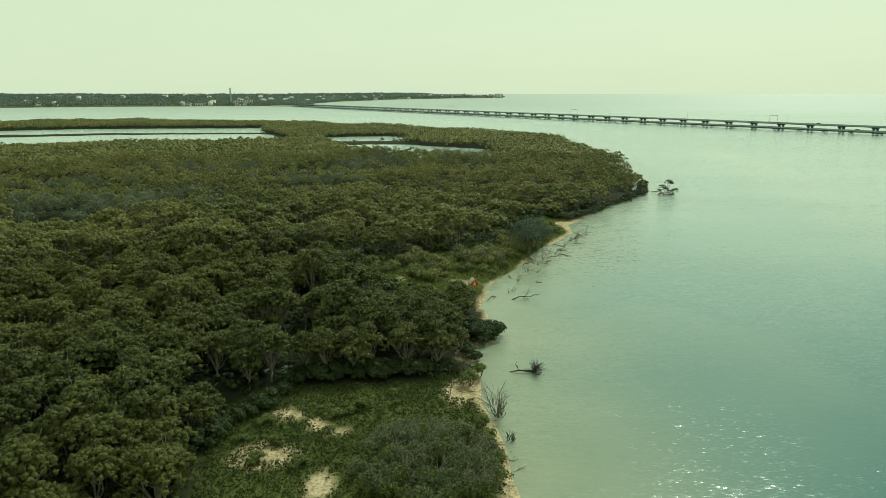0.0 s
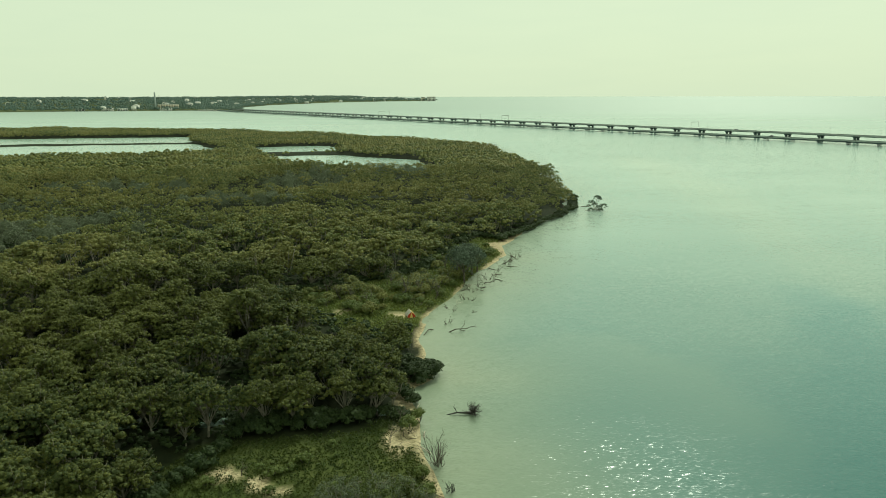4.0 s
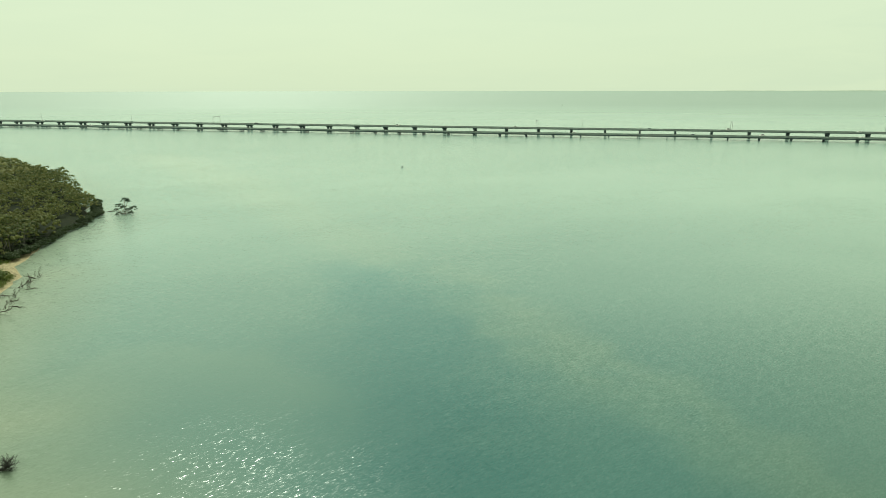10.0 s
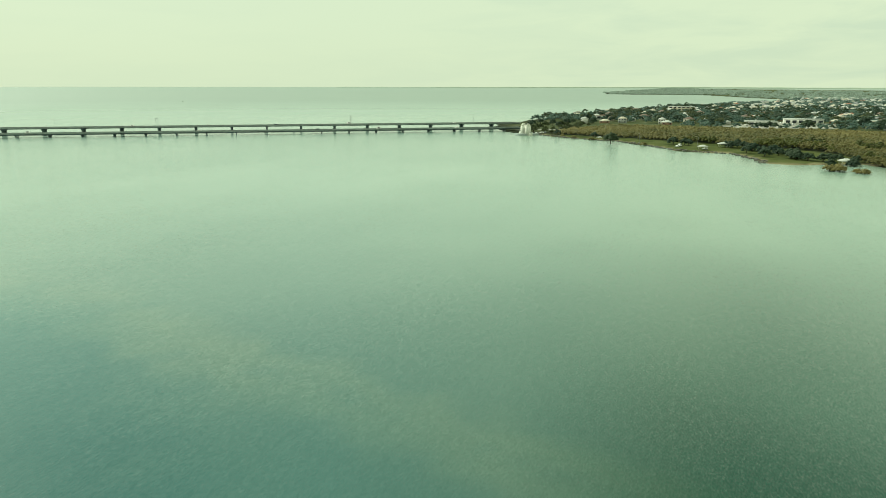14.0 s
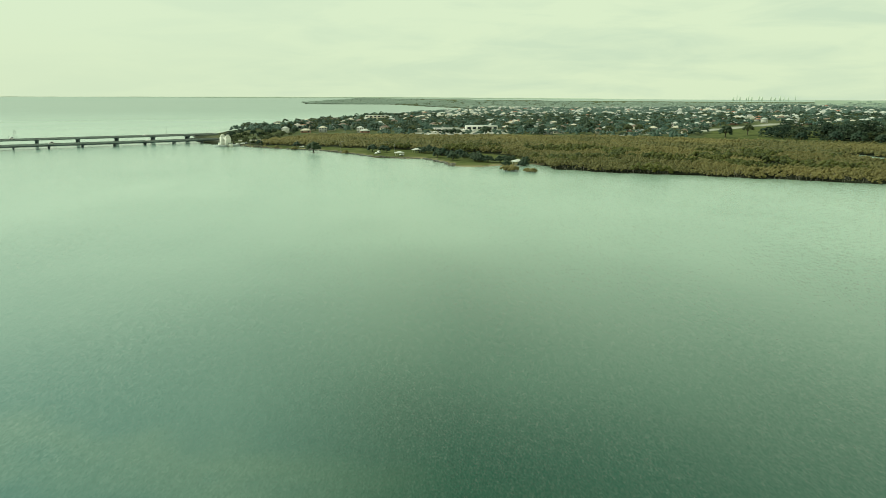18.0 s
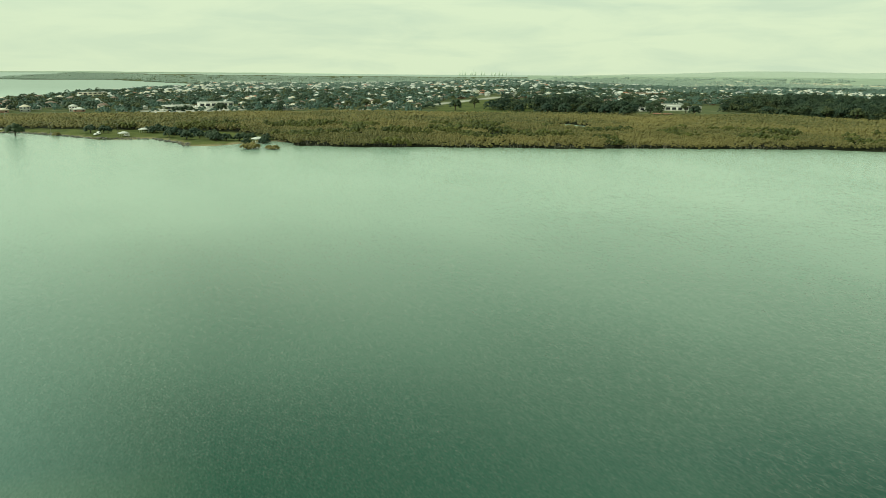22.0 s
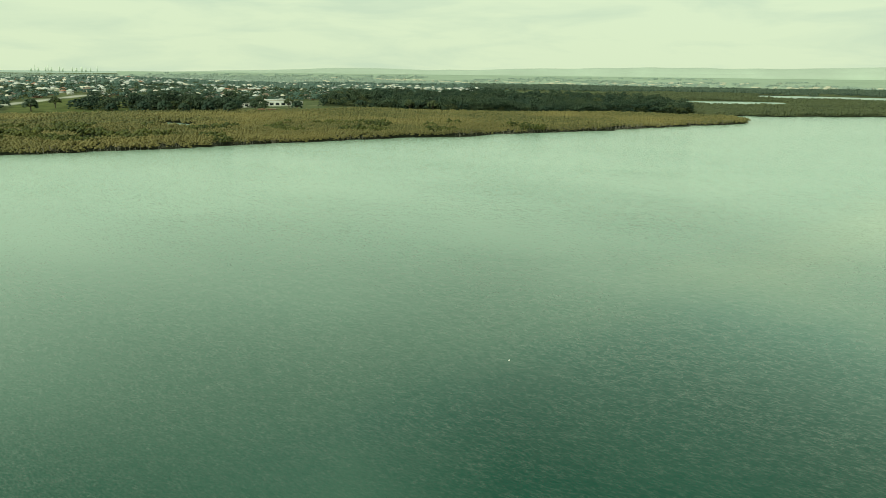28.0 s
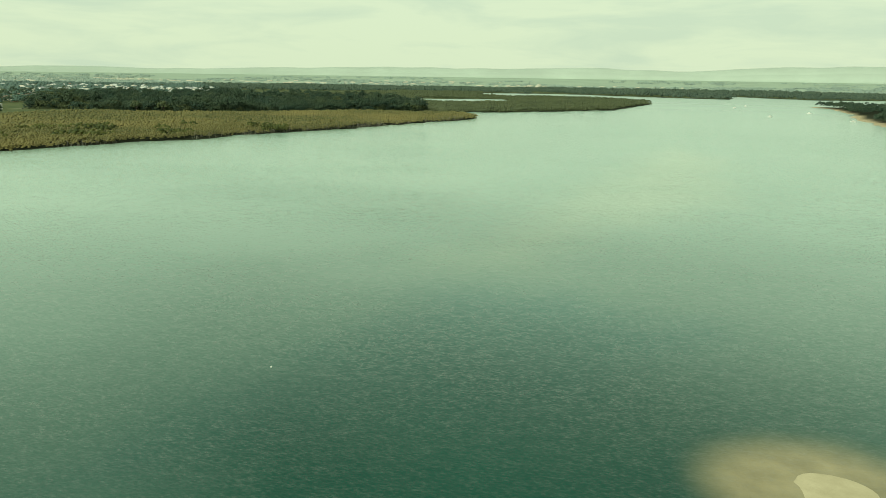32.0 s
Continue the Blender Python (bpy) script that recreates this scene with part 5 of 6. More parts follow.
def clearing_plants():
    rng = np.random.default_rng(71)
    # low ground cover
    x, y = scatter(rng, -48, 50, 55, 232, 0.78)
    r2 = vnoise(x, y, 3, 73) + 0.5 * vnoise(x, y, 9, 74)
    ok = ((sdf(x, y, CLEAR_1) > -0.5) | (sdf(x, y, CLEAR_2) > -6) | (sdf(x, y, FERN) > -1)) & (sdf(x, y, WETLAND) > 1.6) & (r2 > 0.3)
    for px, py, a, b in ((-20, 82.6, 2.6, 1.1), (-15.5, 80.2, 1.6, 1.2), (-13.5, 78.6, 2.4, 1.0), (-20, 72, 2.8, 1.6), (-13, 66, 1.6, 2.6), (2.5, 91, 1.8, 3.2), (5, 147, 3.6, 2.4), (-9, 150, 3, 1.6), (38, 216, 3, 5)):
        ok &= np.hypot((x - px) / a, (y - py) / b) + (vnoise(x, y, 2.5, 75) - 0.5) * 0.8 > 1
    x, y = x[ok], y[ok]
    far = np.hypot(x, y) > 120
    z = height(x, y)
    for m, sp, sz, mt, hh in ((~far, 9, 0.12, M_COVER, 0.7), (far, 5, 0.2, M_GRASS, 0.55)):
        n = int(m.sum())
        solo("ground_cover", canopy(rng, x[m], y[m], z[m] - 0.1, rng.uniform(0.5, 1.1, n), rng.uniform(0.3, hh, n), 3, sp, sz, low=0.2, solid=False), mt, "low green creeping ground cover and grass", "ground cover", kind="stuff")
    # single shrubs
    a = shrub(81, 1.1, 1.0, M_SHRUB, "small rounded bright green shrub on sand")
    place(a, [(-16, 83.5), (-14, 82), (-12, 83), (-10.5, 84.5), (-14, 78), (-15, 84.5), (-21, 71), (-19.5, 75), (-16, 70), (-7, 89), (-24, 76), (-22, 80)], rng, 0.7, 1.25)
    b = shrub(82, 1.9, 2.0, M_SHRUB, "dark green coastal shrub in the clearing", n=20, sprays=28, size=0.17)
    xs, ys = scatter(rng, -26, 44, 140, 226, 6.2)
    ok = (sdf(xs, ys, CLEAR_2) > 0) & (sdf(xs, ys, WETLAND) > 2.5) & (np.hypot((xs - 6) / 6, (ys - 147) / 3) > 1) & ((vnoise(xs, ys, 14, 77) > 0.36) | (ys < 160)) & ~((np.abs(xs - 6) < 7) & (ys > 134) & (ys < 148))
    place(b, list(zip(xs[ok], ys[ok])), rng, 0.6, 1.2)
    e = shrub(87, 1.8, 2.3, M_MANG3, "olive-green scrub bush in the shore clearing", n=20, sprays=26, size=0.16)
    xs, ys = scatter(rng, -26, 44, 146, 226, 5.0)
    ok = (sdf(xs, ys, CLEAR_2) > -1) & (sdf(xs, ys, WETLAND) > 3) & (vnoise(xs, ys, 10, 78) > 0.42) & (np.hypot((xs - 6) / 6, (ys - 147) / 4) > 1)
    place(e, list(zip(xs[ok], ys[ok])), rng, 0.6, 1.3)
    c = shrub(83, 1.5, 2.2, M_SHRUB, "grey-green wispy shrub by the shore", "shore shrubs", n=16, sprays=22, size=0.14)
    place(c, [(5.5, 96), (4, 93), (5, 80), (5, 75), (11, 152), (15, 161), (18.5, 169), (4.5, 127), (3.5, 133), (24, 187), (9.5, 154)], rng)
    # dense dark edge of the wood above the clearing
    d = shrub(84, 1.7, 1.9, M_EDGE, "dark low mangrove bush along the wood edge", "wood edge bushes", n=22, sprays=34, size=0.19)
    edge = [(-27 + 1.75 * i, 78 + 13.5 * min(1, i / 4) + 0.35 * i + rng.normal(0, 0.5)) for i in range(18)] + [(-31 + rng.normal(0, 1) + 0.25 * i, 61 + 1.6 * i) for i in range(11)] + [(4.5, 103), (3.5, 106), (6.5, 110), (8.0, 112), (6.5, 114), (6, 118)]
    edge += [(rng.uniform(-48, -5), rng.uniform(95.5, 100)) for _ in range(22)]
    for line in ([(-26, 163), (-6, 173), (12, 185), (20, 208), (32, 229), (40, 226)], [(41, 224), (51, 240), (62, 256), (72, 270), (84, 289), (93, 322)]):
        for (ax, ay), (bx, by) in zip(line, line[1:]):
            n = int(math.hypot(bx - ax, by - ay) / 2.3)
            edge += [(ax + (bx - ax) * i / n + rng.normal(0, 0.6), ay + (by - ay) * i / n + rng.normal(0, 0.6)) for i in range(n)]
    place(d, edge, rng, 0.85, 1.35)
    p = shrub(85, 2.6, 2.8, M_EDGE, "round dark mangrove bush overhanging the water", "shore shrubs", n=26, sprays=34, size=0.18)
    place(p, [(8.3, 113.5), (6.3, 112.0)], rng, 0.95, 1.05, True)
    # great thicket in front
    t = thing("thicket", "broad grey-green thicket with bare twigs beside the water", "bush")
    rng2 = np.random.default_rng(86)
    n = 185
    th, u = rng2.uniform(0, 6.28, n), np.sqrt(rng2.uniform(0, 1, n))
    x, y = -1.6 + np.cos(th) * u * 8.3, 69.5 + np.sin(th) * u * 9.2
    z = height(x, y)
    top = 3.6 * np.sqrt(1 - 0.86 * u ** 2)
    part("foliage", canopy(rng2, x, y, z, 1.15, np.maximum(0.9, top * rng2.uniform(0.85, 1.1, n)), 7, 22, 0.12, flat=1.0, low=0.3, solid=False), M_SHRUB, t, "", True)
    part("dry_foliage", canopy(rng2, x[::2], y[::2], z[::2], 1.2, np.maximum(0.9, top[::2] * 1.08), 6, 20, 0.11, flat=1.2, low=0.45, solid=False), M_GREY, t, "grey dying sprays", True)
    w = Soup()
    for k in range(80):
        a, rr = rng2.uniform(0, 6.28), 7.5 * math.sqrt(rng2.uniform(0, 1))
        bx, by = -1.5 + math.cos(a) * rr, 69.5 + math.sin(a) * rr
        twigs(rng2, np.array([bx, by, h1(bx, by) + 0.5]), (rng2.normal(0, 0.5), rng2.normal(0, 0.5), 1), 2.4 * math.sqrt(1 - 0.8 * (rr / 7.8) ** 2) + 0.6, 0.035, 2, w, 0.6, 4, 3)
    part("branchwork", w, M_BARK, t, "bare pale grey twigs")
    # bare and half-bare small trees
    s = bare_tree(91, 2.6, "small bare tree with grey twigs")
    place(s, [(-18, 82), (3, 91.5), (1, 89.5), (2.5, 95), (8, 154), (-3, 164), (-12, 152), (-15, 150), (2, 170), (-20, 160), (24, 196), (10, 160)], rng, 0.8, 1.4)
    s = bare_tree(92, 5.4, "grey half-bare tree with spreading crown")
    place(s, [(12, 164), (10, 160), (6, 158), (-6, 156), (-9, 160), (-2, 154), (3, 166), (16, 170), (9, 163), (13, 159), (7, 165), (-12, 163), (18, 182), (26, 200)], rng, 0.85, 1.25)
    k = broad_tree(93, 3.0, 7.0, M_OAK, "tall dark feathery she-oak at the water's edge", "shore she-oaks", 34, 40, 0.15, "she_oak", 0.3, False)
    place(k, [(22, 174), (25, 181), (24.5, 187), (21, 180), (22.5, 184), (27, 185)], rng, 1.0, 1.3)


clearing_plants()


def driftwood():
    rng = np.random.default_rng(101)
    spots = [(11, 138, 3.2), (14, 136, 4.0), (16, 151, 2.2), (21, 160, 3.2), (26, 166, 1.6), (25, 169, 2.0), (30, 177, 3.8), (28, 176, 2.4), (36, 190, 2.0), (41, 199, 4.0), (38, 197, 3.0), (33, 186, 2.4),
             (22, 149, 1.2), (23, 171, 2.6), (20, 166, 2.2), (18, 157, 2.0), (35, 193, 2.2), (27, 173, 3.0), (31, 181, 2.0), (71, 270, 4.0), (77, 278, 3.5), (74, 273, 3.0), (80, 283, 3.0), (88, 293, 3.0)]
    for i, (x, y, ln) in enumerate(spots):
        w = Soup()
        r = np.random.default_rng(200 + i)
        a = r.uniform(0, 6.28)
        twigs(r, np.array([0, 0, 0.05]), (math.cos(a), math.sin(a), r.uniform(0.02, 0.35)), ln, 0.10 + 0.012 * ln, 2, w, 0.5, 5, 3)
        ob = solo("fallen_branch", w, M_DRIFT, "dark fallen branch lying in shallow water", "driftwood", "driftwood along the shore")
        ob.matrix_basis = Matrix.Translation((x, y, max(h1(x, y), -0.15)))
    w = Soup()
    r = np.random.default_rng(300)
    w.tube([(-3.4, 0.3, 0.0), (-1.6, 0.1, 0.45), (-0.3, 0, 0.4), (0.7, 0, 0.35)], [0.05, 0.12, 0.17, 0.28], 7)
    for k in range(34):
        twigs(r, np.array([0.5, 0, 0.3]), (r.normal(0.5, 0.5), r.normal(0, 0.8), r.uniform(-0.1, 1.2)), r.uniform(0.9, 1.7), 0.06, 2, w, 0.5, 4, 3)
    twigs(r, np.array([-1.7, 0.1, 0.4]), (-0.4, 0.1, 1), 1.0, 0.06, 1, w)
    ob = solo("uprooted_stump", w, M_WET, "black uprooted tree stump with tangled roots in the water", "driftwood")
    ob.matrix_basis = Matrix.Translation((13, 98, -0.1))
    for i, (x, y, hh) in enumerate(((14, 141, 1.6), (17, 150, 1.4), (20, 158, 2.2), (23, 165, 1.8), (25, 170, 2.6), (29, 176, 2.4), (31, 180, 1.8), (33, 185, 2.6), (37, 192, 2.8), (39, 196, 2.0), (42, 201, 2.4))):
        w, q = Soup(), np.random.default_rng(330 + i)
        for k in range(4):
            twigs(q, np.array([q.normal(0, 0.5), q.normal(0, 0.5), -0.1]), (q.normal(0, 0.45), q.normal(0, 0.45), 1), hh * q.uniform(0.5, 1), 0.06, 2, w, 0.5, 4, 3)
        ob = solo("dead_branch", w, M_DRIFT, "dead grey branch standing up out of the shallows", "driftwood", "dead branches along the shore")
        ob.matrix_basis = Matrix.Translation((x, y, max(h1(x, y), -0.4)))
    w = Soup()
    for k in range(26):
        a = r.uniform(0, 6.28)
        twigs(r, np.array([math.cos(a) * 0.5, math.sin(a) * 0.5, -0.1]), (r.normal(0, 0.35), r.normal(0, 0.35), 1), r.uniform(1.6, 3.4), 0.04, 2, w, 0.35, 4, 3)
    ob = solo("dead_bush", w, M_DRIFT, "upright dead twiggy bush at the water line", "dead bush")
    ob.matrix_basis = Matrix.Translation((7.3, 83.5, 0))
    w = Soup()
    for k in range(12):
        twigs(r, np.array([r.normal(0, 0.25), r.normal(0, 0.25), -0.1]), (r.normal(0, 0.4), r.normal(0, 0.4), 1), r.uniform(0.6, 1.3), 0.05, 1, w, 0.4, 4, 3)
    ob = solo("dead_stump", w, M_WET, "small dark dead stump in the shallows", "stump")
    ob.matrix_basis = Matrix.Translation((8.3, 77, 0))
    for x, y, a, ln in ((8.6, 70.5, 0.6, 1.8), (5.8, 87.5, 2.2, 2.2), (6, 92, 1.4, 1.6), (5.6, 101, 1.2, 1.8), (18, 156, 0.5, 3.5), (23, 170, 1.0, 3.0), (-2, 141, 2.9, 3.0), (27, 178, 0.9, 3.0)):
        w = Soup().tube([(-ln / 2, 0, 0.1), (0, 0.08, 0.25), (ln / 2, 0, 0.35)], [0.11, 0.09, 0.05], 6)
        twigs(r, np.array([0, 0.08, 0.22]), (0.6, 0.6, 0.4), ln * 0.4, 0.05, 1, w, 0.4, 4, 2)
        ob = solo("bleached_log", w, M_DRIFT2, "pale bleached log washed up on the sand", "driftwood", "bleached logs")
        ob.matrix_basis = at(x, y, a, 0, 1, True)
    # scatter of small sticks on the strand
    w = Soup()
    for k in range(420):
        u = r.uniform(0, 1)
        y = 72 + 190 * u ** 1.3
        xs = np.interp(y, [64, 75, 82, 89, 99, 109, 113, 124, 131, 148, 163, 175, 188, 203, 219, 241, 257, 271], [8, 8, 7, 5, 5, 4, 9, 8, 7, 11, 19, 24, 30, 38, 39, 51, 62, 72])
        x = xs - r.uniform(-0.6, 3.2)
        z = max(h1(x, y), -0.05) + 0.06
        a, ln = r.uniform(0, 6.28), r.uniform(0.3, 1.1)
        w.tube([(x, y, z), (x + math.cos(a) * ln, y + math.sin(a) * ln, z + r.uniform(0, 0.15))], [0.035, 0.015], 3)
    solo("drift_sticks", w, M_DRIFT, "scattered drift sticks on the sand strip", "debris", kind="stuff")


driftwood()


def tent():
    t = thing("tent", "red and yellow ridge tent pitched on the sandy clearing", "tent")
    L, w, h, e = 1.5, 1.35, 2.05, 0.75
    body = Soup().add([(-L, -w, 0), (L, -w, 0), (L, w, 0), (-L, w, 0), (-L, -w * 0.92, e), (L, -w * 0.92, e), (L, w * 0.92, e), (-L, w * 0.92, e)],
                      [(0, 1, 5, 4), (2, 3, 7, 6)], None)
    part("side_wall", body, M_TENT_G, t, "grey side cloth")
    for s, x in ((1, L), (-1, -L)):
        g = part("gable", Soup().add([(x, -w, 0), (x, w, 0), (x, w * 0.92, e), (x, 0, h), (x, -w * 0.92, e), (x - s * 0.03, -w, 0), (x - s * 0.03, w, 0), (x - s * 0.03, 0, h)],
                                 [(0, 1, 2, 4)], [(4, 2, 3), (5, 6, 7)]), M_TENT_R, t, "red gable cloth")
        part("door_flap", Soup().add([(x + s * 0.03, -0.5, 0), (x + s * 0.03, 0.5, 0), (x + s * 0.05, 0.06, h * 0.8), (x + s * 0.05, -0.06, h * 0.8)], [(0, 1, 2, 3)]), M_TENT_Y, g, "pale yellow door flap")
    for s in (-1, 1):
        part("roof_sheet", Soup().add([(-L - 0.15, s * w * 1.0, e - 0.05), (L + 0.15, s * w * 1.0, e - 0.05), (L + 0.15, 0, h + 0.03), (-L - 0.15, 0, h + 0.03),
                                       (-L - 0.15, s * w * 1.0, e - 0.09), (L + 0.15, s * w * 1.0, e - 0.09), (L + 0.15, 0, h), (-L - 0.15, 0, h)],
                                      [(0, 1, 2, 3), (7, 6, 5, 4), (0, 4, 5, 1)]), M_TENT_Y if s > 0 else M_TENT_G, t)
    for x in (-L, L):
        part("pole", Soup().tube([(x, 0, 0), (x, 0, h + 0.15)], [0.025, 0.025], 6), M_STEEL, t)
    for x, y in ((-2.4, -1.9), (2.4, -1.9), (2.4, 1.9), (-2.4, 1.9)):
        part("guy_rope", Soup().tube([(x, y, 0), (math.copysign(L, x), math.copysign(w, y) * 0.9, e)], [0.012, 0.012], 4), M_TENT_G, t)
    t.matrix_basis = at(6.6, 146.0, radians(-78), 0.02, 0.68)


tent()


def water_trees():
    rng = np.random.default_rng(111)
    t = thing("lone_mangrove", "lone mangrove tree with layered flat crowns standing in open water", "tree", "lone trees in the water")
    w = Soup()
    tops = np.array([(0.1, 0, 6.3, 1.5), (1.2, 0.4, 5.6, 1.0), (-2.0, 0.3, 4.2, 1.5), (-3.3, -0.2, 2.4, 1.0), (-0.9, 0.8, 3.1, 1.1), (0.9, -0.6, 2.2, 1.3), (3.0, 0.2, 2.9, 1.5), (1.7, -0.8, 0.9, 1.2), (-2.4, -0.7, 1.1, 1.1)])
    for a, b, c, q in tops:
        end, mid = np.array([a, b, c - 0.3]), np.array([a * 0.45 - 0.3, b * 0.4, c * 0.42 + rng.normal(0, 0.15)])
        w.tube([(-0.2 + 0.15 * a, 0, -1.2), mid, end], [0.15, 0.10, 0.04], 5)
        for k in range(3):
            w.tube([mid + (end - mid) * 0.5, end + rng.normal(0, 0.5, 3) * (q, q, 0.3)], [0.05, 0.02], 4)
    part("trunk", w, M_DRIFT, t, "bare leaning stems")
    part("crown", lobed_crowns(rng, tops[:, 0], tops[:, 1], 0 * tops[:, 0], tops[:, 2], tops[:, 3], 14, 9, 0.17, 4, puff=0.26), M_DARK, t, "", True)
    t.matrix_basis = Matrix.Translation((92, 283, 0)) @ Matrix.Rotation(radians(-18), 4, "Z")
    t = broad_tree(130, 6.6, 9.5, M_DARK, "spreading dark mangrove tree standing in the shallows", "lone trees in the water", 40, 10, 0.4, "lone_mangrove", 0.22)
    t.matrix_basis = Matrix.Translation((607, 43, -0.4))
    a = broad_tree(131, 3.6, 3.4, M_MANG2, "ochre mangrove clump standing in the shallows", "mangrove clumps in the water", 26, 6, 0.3, "mangrove_clump", 0.15)
    place(a, [(449, -92), (452, -97), (447, -97)], rng, 1.0, 1.15, True)
    b = broad_tree(132, 3.2, 2.9, M_MANG2, "small mangrove clump standing in the shallows", "mangrove clumps in the water", 24, 6, 0.3, "mangrove_clump", 0.15)
    place(b, [(443, -105), (440, -108), (595, 16), (640, 62), (656, 80), (668, 92)], rng, 0.7, 1.05, True)


water_trees()

# ---- portal, park and lamps ----


def portal():
    t = thing("bridge_portal", "white art-deco gateway with two pylons at the old bridge end", "gateway")
    for y in (-4.6, 4.6):
        s = Soup().box(-2.2, 2.2, y - 2.0, y + 2.0, -1, 8.6).box(-1.7, 1.7, y - 1.5, y + 1.5, 8.6, 10.0).box(-1.1, 1.1, y - 1.0, y + 1.0, 10.0, 11.2)
        py = part("pylon", s, M_WHITE, t)
        for k in (-0.8, 0.8):
            part("fluting", Soup().box(-2.35, -2.2, y + k - 0.25, y + k + 0.25, 0.5, 8.0), M_WHITE, py)
    part("lintel", Soup().box(-1.2, 1.2, -2.6, 2.6, 6.2, 8.2), M_WHITE, t)
    part("parapet_step", Soup().box(-0.8, 0.8, -1.5, 1.5, 8.2, 9.1), M_WHITE, t)
    for y in (-9.4, 9.4):
        ww = part("wing_wall", Soup().box(-1.0, 1.0, y - 2.8, y + 2.8, -1, 3.2), M_WHITE, t)
        part("coping", Soup().box(-1.2, 1.2, y - 2.9, y + 2.9, 3.2, 3.5), M_CONC2, ww)
    part("apron", Soup().box(-12, 9, -6.5, 6.5, -2.5, 1.3), M_CONC2, t, "weathered concrete abutment")
    t.matrix_basis = Matrix.Translation((684, 130.5, 0)) @ Matrix.Rotation(BR_ANG + radians(8), 4, "Z")


portal()


def car(colour, label, van=False):
    t = thing("car", label, "car", "parked and passing vehicles")
    h = 2.1 if van else 1.45
    prof = [(-2.15, 0.3), (2.15, 0.3), (2.2, 0.75), (1.3, 0.95), (0.6, h), (-1.5, h), (-2.1, 0.95)]
    v = [(x, y * (1 if z < 1 else 0.86), z) for y in (-0.88, 0.88) for x, z in prof]
    q = [(i, (i + 1) % 7, 7 + (i + 1) % 7, 7 + i) for i in range(7)] + [(6, 5, 4, 3), (10, 11, 12, 13), (6, 3, 2, 0), (13, 7, 9, 10)]
    body = part("body", Soup().add(v, q, [(0, 2, 1), (7, 8, 9)]), colour, t)
    for s in (-1, 1):
        part("side_window", Soup().box(-1.3, 0.7, s * 0.84 - 0.02, s * 0.84 + 0.02, 0.98, h - 0.12), M_GLASS, body)
    for x in (-1.35, 1.35):
        for y in (-0.8, 0.8):
            part("wheel", Soup().tube([(x, y - 0.12, 0.32), (x, y + 0.12, 0.32)], [0.32, 0.32], 10), M_ASPH, t)
    return t


